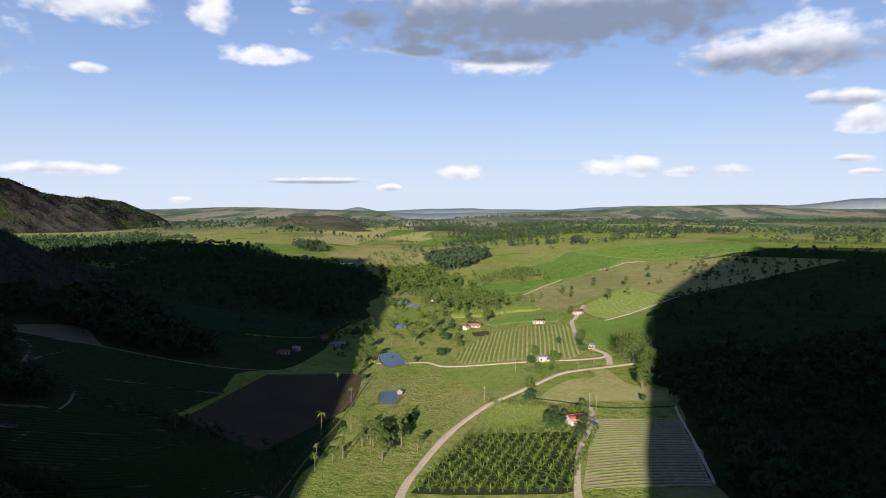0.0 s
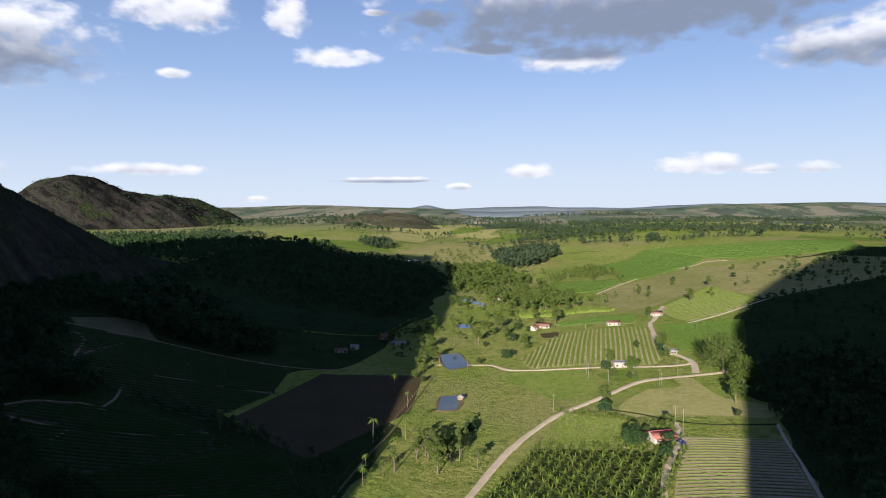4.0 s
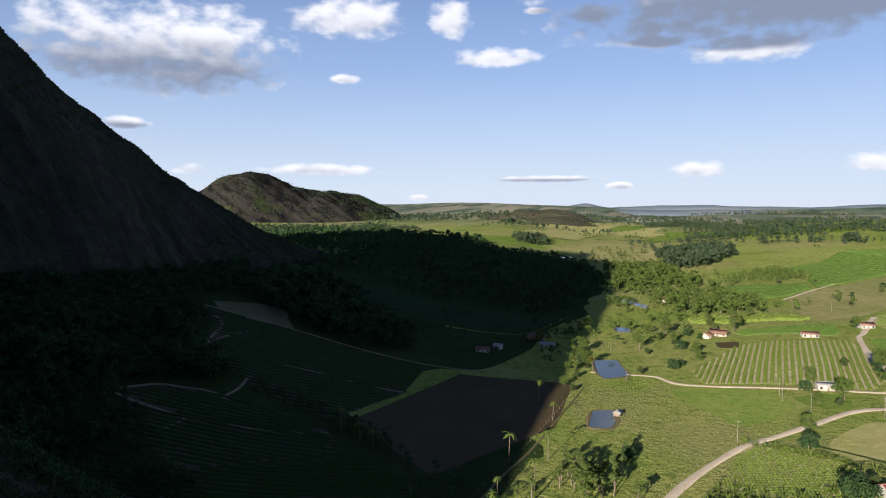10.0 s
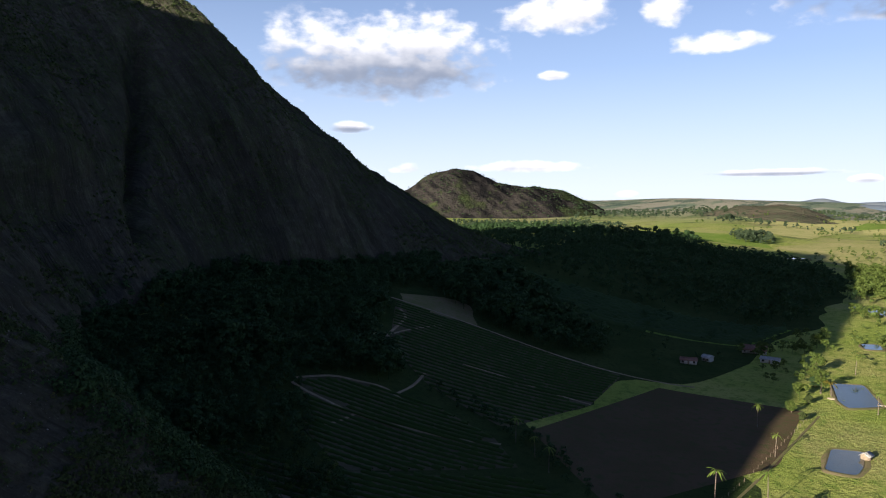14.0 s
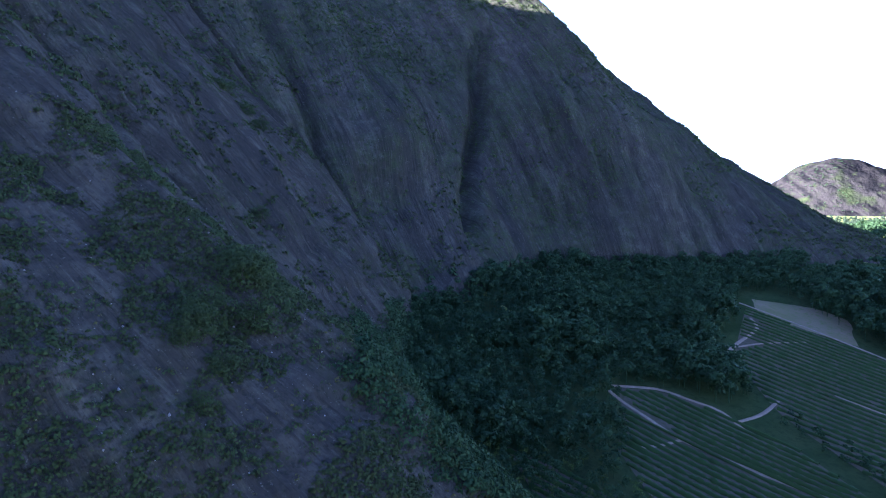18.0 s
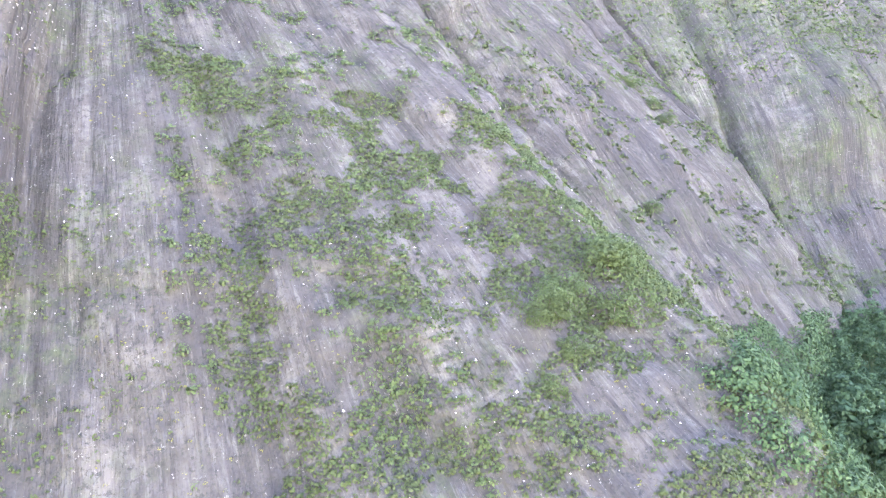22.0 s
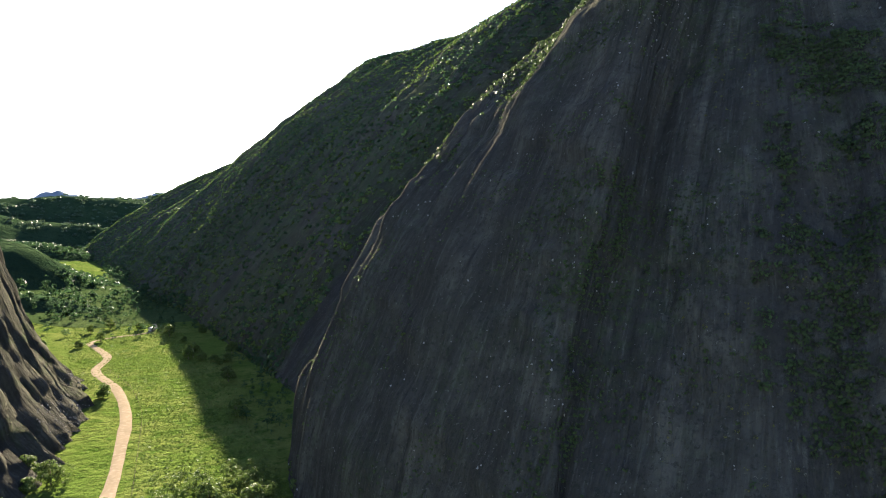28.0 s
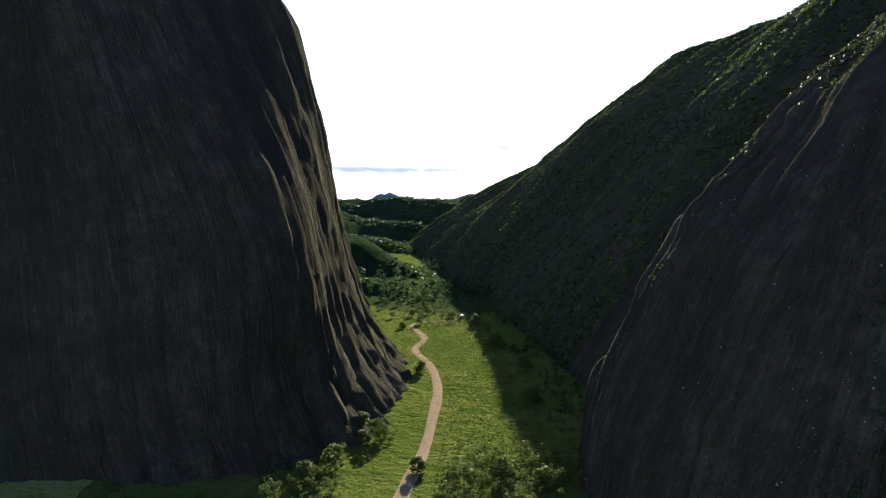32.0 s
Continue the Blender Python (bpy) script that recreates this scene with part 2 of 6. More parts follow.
def pasture(net, place):
    """Pasture with dry and lush stretches, and darker thickets in the folds of the far land; haze is painted in by
    distance.
    """
    color = net.mix(net.ramp(net.noise(place, 0.012, 5, 0.6), 0.35, 0.65), (0.225, 0.285, 0.060), (0.295, 0.305, 0.095))
    color = net.mix(net.ramp(net.noise(place, 0.16, 5, 0.7), 0.46, 0.68), color, (0.135, 0.195, 0.040))
    color = net.mix(net.ramp(net.noise(place, 0.7, 4, 0.7), 0.54, 0.68, 0, 0.75), color, (0.085, 0.115, 0.03))
    color = net.mix(net.ramp(net.noise(place, 0.05, 5, 0.7), 0.56, 0.7, 0, 0.35), color, (0.27, 0.24, 0.10))
    color = net.mix(net.ramp(net.noise(place, 0.0042, 4, 0.6), 0.50, 0.62, 0, 0.5), color, (0.30, 0.265, 0.13))
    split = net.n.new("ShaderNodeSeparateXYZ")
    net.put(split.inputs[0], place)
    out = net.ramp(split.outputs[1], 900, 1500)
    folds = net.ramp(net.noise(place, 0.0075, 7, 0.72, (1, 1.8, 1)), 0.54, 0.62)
    # greyed, cooler tones put the haze of the air into the far ground
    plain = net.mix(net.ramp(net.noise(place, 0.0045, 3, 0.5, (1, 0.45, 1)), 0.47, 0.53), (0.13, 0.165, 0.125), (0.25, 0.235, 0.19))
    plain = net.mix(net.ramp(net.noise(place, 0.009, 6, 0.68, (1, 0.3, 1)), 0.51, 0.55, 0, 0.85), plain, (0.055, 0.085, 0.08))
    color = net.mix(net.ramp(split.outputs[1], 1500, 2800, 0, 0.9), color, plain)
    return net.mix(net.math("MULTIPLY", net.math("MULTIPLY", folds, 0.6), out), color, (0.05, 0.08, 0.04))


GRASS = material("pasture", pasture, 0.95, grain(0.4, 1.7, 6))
LUSH = material("lush_grass", two_tone((0.145, 0.225, 0.040), (0.19, 0.25, 0.058), 0.03, (0.105, 0.17, 0.032), 0.35), 0.95, grain(0.45, 0.9))
def meadow(net, place):
    """Rank grass, trodden and mottled, with drier crests and dark hollows."""
    color = net.mix(net.ramp(net.noise(place, 0.03, 5, 0.6), 0.38, 0.62), (0.068, 0.102, 0.019), (0.108, 0.128, 0.032))
    color = net.mix(net.ramp(net.noise(place, 0.16, 5, 0.7), 0.50, 0.64), color, (0.045, 0.078, 0.013))
    return net.mix(net.ramp(net.noise(place, 0.9, 3, 0.6), 0.55, 0.7, 0, 0.6), color, (0.12, 0.135, 0.04))


MEADOW = material("meadow_grass", meadow, 0.95, grain(0.22, 3.2, 6))
TANROAD = material("tan_road", two_tone((0.25, 0.195, 0.13), (0.205, 0.16, 0.105), 0.08, (0.30, 0.24, 0.17), 0.5), 0.95, grain(0.8, 0.15))
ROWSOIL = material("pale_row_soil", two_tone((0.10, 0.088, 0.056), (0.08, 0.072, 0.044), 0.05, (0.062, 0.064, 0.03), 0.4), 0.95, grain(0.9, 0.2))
STONE = material("weathered_stone", two_tone((0.26, 0.24, 0.21), (0.18, 0.165, 0.15), 0.5, (0.34, 0.32, 0.29), 2.0), 0.9)
MOWN = material("mown_grass", two_tone((0.195, 0.275, 0.055), (0.25, 0.295, 0.075), 0.05, (0.14, 0.22, 0.042), 0.3), 0.95, grain(0.5, 0.6))
OLIVE = material("olive_pasture", two_tone((0.25, 0.255, 0.095), (0.32, 0.295, 0.13), 0.018, (0.195, 0.21, 0.07), 0.14), 0.95, grain(0.5, 0.5))
DRY = material("dry_grass", two_tone((0.37, 0.35, 0.14), (0.28, 0.30, 0.10), 0.03, (0.45, 0.39, 0.19), 0.3), 0.95, grain(0.6, 0.3))
BROWN = material("ploughed_earth", two_tone((0.105, 0.076, 0.048), (0.085, 0.068, 0.038), 0.03, (0.07, 0.075, 0.034), 0.25), 0.95, grain(0.7, 0.4))
SOIL = material("field_soil", two_tone((0.15, 0.14, 0.065), (0.19, 0.155, 0.09), 0.05, (0.12, 0.14, 0.045), 0.4), 0.95, grain(0.9, 0.2))
LIGHTSOIL = material("light_soil", two_tone((0.38, 0.35, 0.18), (0.50, 0.44, 0.28), 0.03, (0.22, 0.26, 0.08), 0.3), 0.95, grain(0.9, 0.2))
PALE = material("pale_mulch", two_tone((0.42, 0.34, 0.22), (0.35, 0.29, 0.18), 0.05, (0.48, 0.39, 0.27), 0.5), 0.95, grain(1.0, 0.2))
DIRT = material("dirt_road", two_tone((0.58, 0.49, 0.37), (0.50, 0.41, 0.30), 0.08, (0.64, 0.55, 0.43), 0.5), 0.95, grain(0.8, 0.15))
WATER = material("pond_water", lambda net, place: net.mix(net.ramp(net.noise(place, 0.05), 0.4, 0.6), (0.02, 0.035, 0.04), (0.03, 0.045, 0.045)), 0.06,
                 grain(1.5, 0.01))
WATER.node_tree.nodes["Principled BSDF"].inputs["Specular IOR Level"].default_value = 0.6
BARK = material("bark", two_tone((0.15, 0.12, 0.09), (0.09, 0.07, 0.055), 0.8, (0.25, 0.23, 0.2), 3.0), 0.9, grain(6, 0.05))
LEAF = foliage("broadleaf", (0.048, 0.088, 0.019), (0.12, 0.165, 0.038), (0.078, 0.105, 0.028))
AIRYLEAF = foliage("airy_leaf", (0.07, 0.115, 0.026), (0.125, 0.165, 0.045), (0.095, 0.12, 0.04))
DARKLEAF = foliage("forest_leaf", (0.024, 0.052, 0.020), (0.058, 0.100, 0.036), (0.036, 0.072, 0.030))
PALMLEAF = foliage("palm_frond", (0.10, 0.165, 0.028), (0.20, 0.26, 0.06), (0.15, 0.19, 0.04))
DEEPCROP = foliage("plantation_leaf", (0.085, 0.165, 0.030), (0.125, 0.20, 0.042), (0.095, 0.15, 0.034))
CROP = foliage("crop_leaf", (0.125, 0.195, 0.032), (0.20, 0.265, 0.056), (0.16, 0.205, 0.045))
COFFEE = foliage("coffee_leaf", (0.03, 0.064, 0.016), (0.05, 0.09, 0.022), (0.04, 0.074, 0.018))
SCRUB = foliage("rock_scrub", (0.036, 0.064, 0.021), (0.070, 0.094, 0.030), (0.048, 0.062, 0.024))
TUSSOCK = foliage("tussock_grass", (0.08, 0.13, 0.02), (0.12, 0.165, 0.034), (0.095, 0.135, 0.025))
CLUMPLEAF = foliage("spur_tree_leaf", (0.040, 0.068, 0.024), (0.075, 0.105, 0.038), (0.052, 0.072, 0.028))
YELLOWSCRUB = foliage("yellow_rosette", (0.10, 0.10, 0.03), (0.15, 0.13, 0.04), (0.08, 0.09, 0.03))
YELLOW = foliage("yellow_frond", (0.26, 0.2, 0.03), (0.2, 0.17, 0.03), (0.16, 0.15, 0.03))
# leaf colour cooled a little to suggest haze over far woods
FARWOOD = foliage("far_wood", (0.040, 0.066, 0.036), (0.060, 0.085, 0.045), (0.050, 0.075, 0.042))
# dark green cover; in places its colour stands in for deeper shade
DARKGROUND = material("undergrowth", two_tone((0.034, 0.054, 0.018), (0.048, 0.066, 0.024), 0.05, (0.026, 0.042, 0.015), 0.4), 0.95, grain(0.6, 0.8))
WOODED = material("wooded_slope", two_tone((0.022, 0.040, 0.018), (0.036, 0.056, 0.024), 0.02, (0.018, 0.032, 0.016), 0.08), 1.0, grain(0.06, 10))


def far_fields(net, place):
    """Pastures, ploughed land and dark woods far across the plain, all tinted with painted haze."""
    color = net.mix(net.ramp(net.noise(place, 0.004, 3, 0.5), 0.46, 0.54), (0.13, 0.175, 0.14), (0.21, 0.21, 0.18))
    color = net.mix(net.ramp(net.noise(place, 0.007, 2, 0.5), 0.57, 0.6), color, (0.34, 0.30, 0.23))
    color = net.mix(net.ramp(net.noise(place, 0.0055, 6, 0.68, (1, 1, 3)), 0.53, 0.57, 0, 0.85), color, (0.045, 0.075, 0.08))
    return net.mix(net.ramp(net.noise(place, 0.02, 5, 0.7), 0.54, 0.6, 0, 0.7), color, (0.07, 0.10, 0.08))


RANGE = material("hazed_farmland", far_fields, 1.0, grain(0.01, 30))
BROWNWOOD = material("dry_woodland", two_tone((0.10, 0.085, 0.062), (0.075, 0.08, 0.05), 0.012, (0.05, 0.062, 0.036), 0.06), 1.0, grain(0.06, 9))
# hills in the distance: the blue of the air is in their base colour
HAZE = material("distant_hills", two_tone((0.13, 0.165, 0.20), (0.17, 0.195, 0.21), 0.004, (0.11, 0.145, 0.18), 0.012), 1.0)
TILE = material("roof_tile", two_tone((0.25, 0.135, 0.10), (0.19, 0.11, 0.085), 0.5, (0.31, 0.20, 0.15), 2.0), 0.85, grain(5, 0.04))
REDROOF = material("red_roof_paint", two_tone((0.40, 0.13, 0.115), (0.33, 0.105, 0.09), 0.4, (0.45, 0.19, 0.17), 2.0), 0.7)
WHITEWASH = material("whitewashed_wall", two_tone((0.50, 0.48, 0.44), (0.42, 0.40, 0.36), 0.5, (0.33, 0.31, 0.28), 2.0), 0.9)
ZINC = material("zinc_sheet", two_tone((0.36, 0.36, 0.36), (0.28, 0.275, 0.27), 0.6), 0.6)
WOOD = material("weathered_wood", two_tone((0.24, 0.19, 0.14), (0.17, 0.13, 0.1), 1.0, (0.3, 0.26, 0.2), 5.0), 0.9)
CONCRETE = material("concrete", two_tone((0.42, 0.41, 0.38), (0.34, 0.33, 0.31), 1.0), 0.9)
CARPAINT = material("blue_car_paint", two_tone((0.03, 0.05, 0.12), (0.035, 0.055, 0.13), 1.0), 0.3)
RUBBER = material("tyre_rubber", two_tone((0.02, 0.02, 0.02), (0.03, 0.03, 0.03), 3.0), 0.8)
DARK = material("dark_opening", two_tone((0.03, 0.03, 0.03), (0.05, 0.045, 0.04), 1.0), 0.6)


# ---- shapes ----
def step(a, b, x):
    t = np.clip((x - a) / (b - a), 0, 1)
    return t * t * (3 - 2 * t)


def ground_z(x, y):
    """Height of the ground, in metres, from the plan."""
    x, y = np.asarray(x, float), np.asarray(y, float)
    axis = -35 - 15 * step(150, 500, y) - 70 * step(900, 2000, y)
    e, r = x - axis, np.hypot(x, y)
    g = 4 + 12 * step(10, 130, e) + 10 * step(130, 330, e) * step(100, 500, y) + 34 * step(260, 620, e) * step(250, 800, y) * (1 - 0.7 * step(1000, 1700, r))
    g = g + 50 * step(60, 340, -e) * step(60, 300, y) * (1 - 0.55 * step(600, 1000, y)) + 10 * step(40, 200, -e) * (1 - step(60, 300, y))
    g = g + 18 * step(950, 2200, y)
    roll = np.sin(x / 310 + 0.4) * np.sin(y / 260 + 1.1) * 9 + np.sin(x / 143 + 2 + y / 290) * np.sin(y / 170 + 0.6) * 5 + np.sin((x + 0.6 * y) / 620) * 10
    g = g + roll * step(700, 1500, r)
    return g + 45 * step(3600, 4700, r) + step(2600, 4200, r) * np.sin(x / 510 + 1) * np.sin(y / 430) * 16


def vnoise(x, y, seed=0):
    """Smooth value noise between -1 and 1."""
    xi, yi = np.floor(x).astype(np.int64), np.floor(y).astype(np.int64)
    u, v = x - xi, y - yi
    u, v = u * u * (3 - 2 * u), v * v * (3 - 2 * v)

    def h(a, b):
        n = (a * 374761393 + b * 668265263 + seed * 974634777) & 0x7FFFFFFF
        n = ((n ^ (n >> 13)) * 1274126177) & 0x7FFFFFFF
        return ((n ^ (n >> 16)) & 0xFFFF) / 32767.5 - 1
    return (h(xi, yi) * (1 - u) + h(xi + 1, yi) * u) * (1 - v) + (h(xi, yi + 1) * (1 - u) + h(xi + 1, yi + 1) * u) * v


def fractal(x, y, seed=0, octaves=4):
    return sum(vnoise(x * 2**k, y * 2**k, seed + k) * 0.5**k for k in range(octaves))


def mesh_from(name, verts, faces, smooth=False, uv=None):
    """A mesh from arrays: verts (n, 3); faces (m, 3 or 4), or a list of such arrays."""
    faces = [np.asarray(f) for f in (faces if isinstance(faces, list) else [faces]) if len(f)]
    me = bpy.data.meshes.new(name)
    verts = np.asarray(verts, np.float32)
    me.vertices.add(len(verts))
    me.vertices.foreach_set("co", verts.ravel())
    loops = np.concatenate([f.ravel() for f in faces]).astype(np.int32)
    sizes = np.concatenate([np.full(len(f), f.shape[1]) for f in faces]).astype(np.int32)
    me.loops.add(len(loops))
    me.loops.foreach_set("vertex_index", loops)
    me.polygons.add(len(sizes))
    me.polygons.foreach_set("loop_start", (np.cumsum(sizes) - sizes).astype(np.int32))
    if smooth:
        me.polygons.foreach_set("use_smooth", np.ones(len(sizes), bool))
    if uv is not None:
        layer = me.uv_layers.new(name="uv")
        layer.data.foreach_set("uv", np.asarray(uv, np.float32)[loops].ravel())
    me.update(calc_edges=True)
    me.validate()
    return me


def part(name, me, mat, parent=None, label=""):
    """One mesh object, under a thing or under a part of it. me: a mesh or a bmesh."""
    if isinstance(me, bmesh.types.BMesh):
        bm, me = me, bpy.data.meshes.new(name)
        bm.to_mesh(me)
        bm.free()
    if not me.materials:
        me.materials.append(mat)
    ob = new(name, me)
    ob.parent = parent
    return tagged(ob, label)


def thing(name, label, category, group="", kind="", me=None, mat=None):
    if me is None:
        return tagged(new(name), label, category, group, kind)
    return tagged(part(name, me, mat), label, category, group, kind)


def sheet(nu, nv, first=0):
    """Quads of a grid of nu by nv vertices."""
    i = np.arange(nu - 1)[:, None] * nv + np.arange(nv - 1)[None]
    i = i.ravel() + first
    return np.stack([i, i + nv, i + nv + 1, i + 1], 1)


def smooth_line(points, n):
    """n points (or those at the given steps) on a smooth curve through the given ones (any dimension)."""
    p = np.array(points, float)
    p = np.vstack([2 * p[0] - p[1], p, 2 * p[-1] - p[-2]])
    u = np.linspace(0, len(p) - 3, n) if isinstance(n, int) else n
    u = np.minimum(u, len(p) - 3 - 1e-9)
    k = u.astype(int)
    t = (u - k)[:, None]
    a, b, c, d = p[k], p[k + 1], p[k + 2], p[k + 3]
    return 0.5 * (2 * b + (c - a) * t + (2 * a - 5 * b + 4 * c - d) * t**2 + (3 * b - 3 * c + d - a) * t**3)


def resample(line, gap):
    """Evenly spaced points along a polyline."""
    seg = np.linalg.norm(np.diff(line, axis=0), axis=1)
    at = np.r_[0, np.cumsum(seg)]
    s = np.linspace(0, at[-1], max(2, int(at[-1] / gap) + 1))
    return np.stack([np.interp(s, at, line[:, k]) for k in range(line.shape[1])], 1)


def inside(px, py, poly):
    """Which points lie in a polygon."""
    poly = np.asarray(poly, float)
    hit = np.zeros(px.shape, bool)
    for (x0, y0), (x1, y1) in zip(poly, np.roll(poly, -1, 0)):
        with np.errstate(divide="ignore", invalid="ignore"):
            hit ^= ((y0 > py) != (y1 > py)) & (px < (x1 - x0) * (py - y0) / (y1 - y0 + 1e-12) + x0)
    return hit


def leaf_cloud(rng, centers, radii, count, size, flat=0.8):
    """Leaves: small quads near the skins of blobs. Returns verts and quads."""
    verts, n = [], 0
    for c, r in zip(centers, radii):
        d = rng.normal(size=(count, 3))
        d /= np.linalg.norm(d, axis=1)[:, None]
        d[:, 2] = np.where(d[:, 2] < -0.35, -d[:, 2], d[:, 2])
        p = c + d * np.array([r, r, r * flat]) * rng.uniform(0.72, 1.08, (count, 1))
        nrm = d + rng.normal(scale=0.45, size=d.shape)
        nrm /= np.linalg.norm(nrm, axis=1)[:, None]
        a = np.cross(nrm, rng.normal(size=d.shape))
        a /= np.linalg.norm(a, axis=1)[:, None]
        b = np.cross(nrm, a)
        s = size * rng.uniform(0.6, 1.25, (count, 1))
        verts.append(np.stack([p - a * s, p - b * s * 0.55 + nrm * s * 0.1, p + a * s, p + b * s * 0.55 + nrm * s * 0.1], 1).reshape(-1, 3))
        n += count
    return np.concatenate(verts), np.arange(4 * n).reshape(-1, 4)


def tube(points, radii, sides=6):
    """A tapered tube along points."""
    points = np.asarray(points, float)
    way = np.gradient(points, axis=0)
    way /= np.linalg.norm(way, axis=1)[:, None] + 1e-9
    side = np.cross(way, (0.31, 0.87, 0.38))
    side /= np.linalg.norm(side, axis=1)[:, None] + 1e-9
    other = np.cross(way, side)
    a = np.arange(sides) * 2 * np.pi / sides
    ring = points[:, None] + np.asarray(radii)[:, None, None] * (np.cos(a)[None, :, None] * side[:, None] + np.sin(a)[None, :, None] * other[:, None])
    faces = []
    for i in range(len(points) - 1):
        for j in range(sides):
            k = (j + 1) % sides
            faces.append((i * sides + j, i * sides + k, (i + 1) * sides + k, (i + 1) * sides + j))
    return ring.reshape(-1, 3), np.array(faces)


def joined(pieces):
    """Several (verts, quads) as one."""
    verts, faces, n = [], [], 0
    for v, f in pieces:
        verts.append(v)
        faces.append(np.asarray(f) + n)
        n += len(v)
    return np.concatenate(verts), np.concatenate(faces)


def box(x0, x1, y0, y1, z0, z1):
    v = np.array([(x, y, z) for z in (z0, z1) for x, y in ((x0, y0), (x1, y0), (x1, y1), (x0, y1))], float)
    return v, np.array([(3, 2, 1, 0), (4, 5, 6, 7), (0, 1, 5, 4), (1, 2, 6, 5), (2, 3, 7, 6), (3, 0, 4, 7)])


# ---- ground ----
def stretched(lo, hi, gap, end_lo, end_hi):
    core = np.arange(lo, hi + gap, gap)
    grow = np.cumsum(gap * 1.09 ** np.arange(1, 120))
    return np.r_[-(grow[grow < lo - end_lo] - lo)[::-1], core, core[-1] + grow[grow < end_hi - core[-1]]]


def make_ground():
    xs, ys = stretched(-420, 620, 8, -4900, 4900), stretched(-520, 1400, 8, -4900, 4900)
    gx, gy = np.meshgrid(xs, ys, indexing="ij")
    z = ground_z(gx, gy)
    v = np.stack([gx, gy, z], -1).reshape(-1, 3)
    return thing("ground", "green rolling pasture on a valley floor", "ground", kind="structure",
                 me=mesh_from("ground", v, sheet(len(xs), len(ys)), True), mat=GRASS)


make_ground()


def draped(name, poly, mat, label, category="field", lift=0.12, gap=6.0):
    """A patch of ground cover inside a polygon of the plan, laid over the ground."""
    poly = np.asarray(poly, float)
    lo, hi = poly.min(0), poly.max(0)
    bm = bmesh.new()
    vs = [bm.verts.new((x, y, 0)) for x, y in resample(np.vstack([poly, poly[:1]]), gap)[:-1]]
    bm.faces.new(vs)
    for axis in (0, 1):
        for c in np.arange(lo[axis] + gap / 2, hi[axis], gap):
            at = [0, 0, 0]
            no = [0, 0, 0]
            at[axis], no[axis] = c, 1
            bmesh.ops.bisect_plane(bm, geom=bm.verts[:] + bm.edges[:] + bm.faces[:], plane_co=at, plane_no=no)
    for vert in bm.verts:
        vert.co.z = float(ground_z(vert.co.x, vert.co.y)) + lift
    bmesh.ops.recalc_face_normals(bm, faces=bm.faces)
    if sum(f.normal.z for f in bm.faces) < 0:
        bmesh.ops.reverse_faces(bm, faces=bm.faces)
    me = bpy.data.meshes.new(name)
    bm.to_mesh(me)
    bm.free()
    return thing(name, label, category, kind="structure", me=me, mat=mat)


ROADLINES = []


def ragged(poly, amp=14.0, gap=14.0, seed=3):
    """The same polygon with an uneven edge."""
    p = resample(np.vstack([poly, poly[:1]]).astype(float), gap)[:-1]
    return p + amp * np.stack([fractal(p[:, 0] / 40, p[:, 1] / 40, seed), fractal(p[:, 0] / 40, p[:, 1] / 40, seed + 9)], 1)




def road(name, points, width, label, lift=0.28, mat=None, gap=4.0):
    """A dirt road along a line of the plan, with a slightly domed, uneven bed."""
    line = resample(smooth_line(points, 12 * len(points)), gap)
    ROADLINES.append((line, width))
    way = np.gradient(line, axis=0)
    way /= np.linalg.norm(way, axis=1)[:, None]
    side = np.stack([way[:, 1], -way[:, 0]], 1)
    across = np.array([-1.0, -0.6, -0.2, 0.2, 0.6, 1.0])
    w = width / 2 * (1 + 0.18 * fractal(np.arange(len(line)) * 0.23, np.full(len(line), 3.3), len(points)))
    p = line[:, None] + across[None, :, None] * side[:, None] * w[:, None, None]
    z = ground_z(p[..., 0], p[..., 1]) + lift - 0.35 * (np.abs(across) > 0.9)[None]
    v = np.concatenate([p, z[..., None]], -1).reshape(-1, 3)
    me = mesh_from(name, v, sheet(len(line), len(across))[:, ::-1], True)
    return thing(name, label, "road", kind="structure", me=me, mat=mat or DIRT)


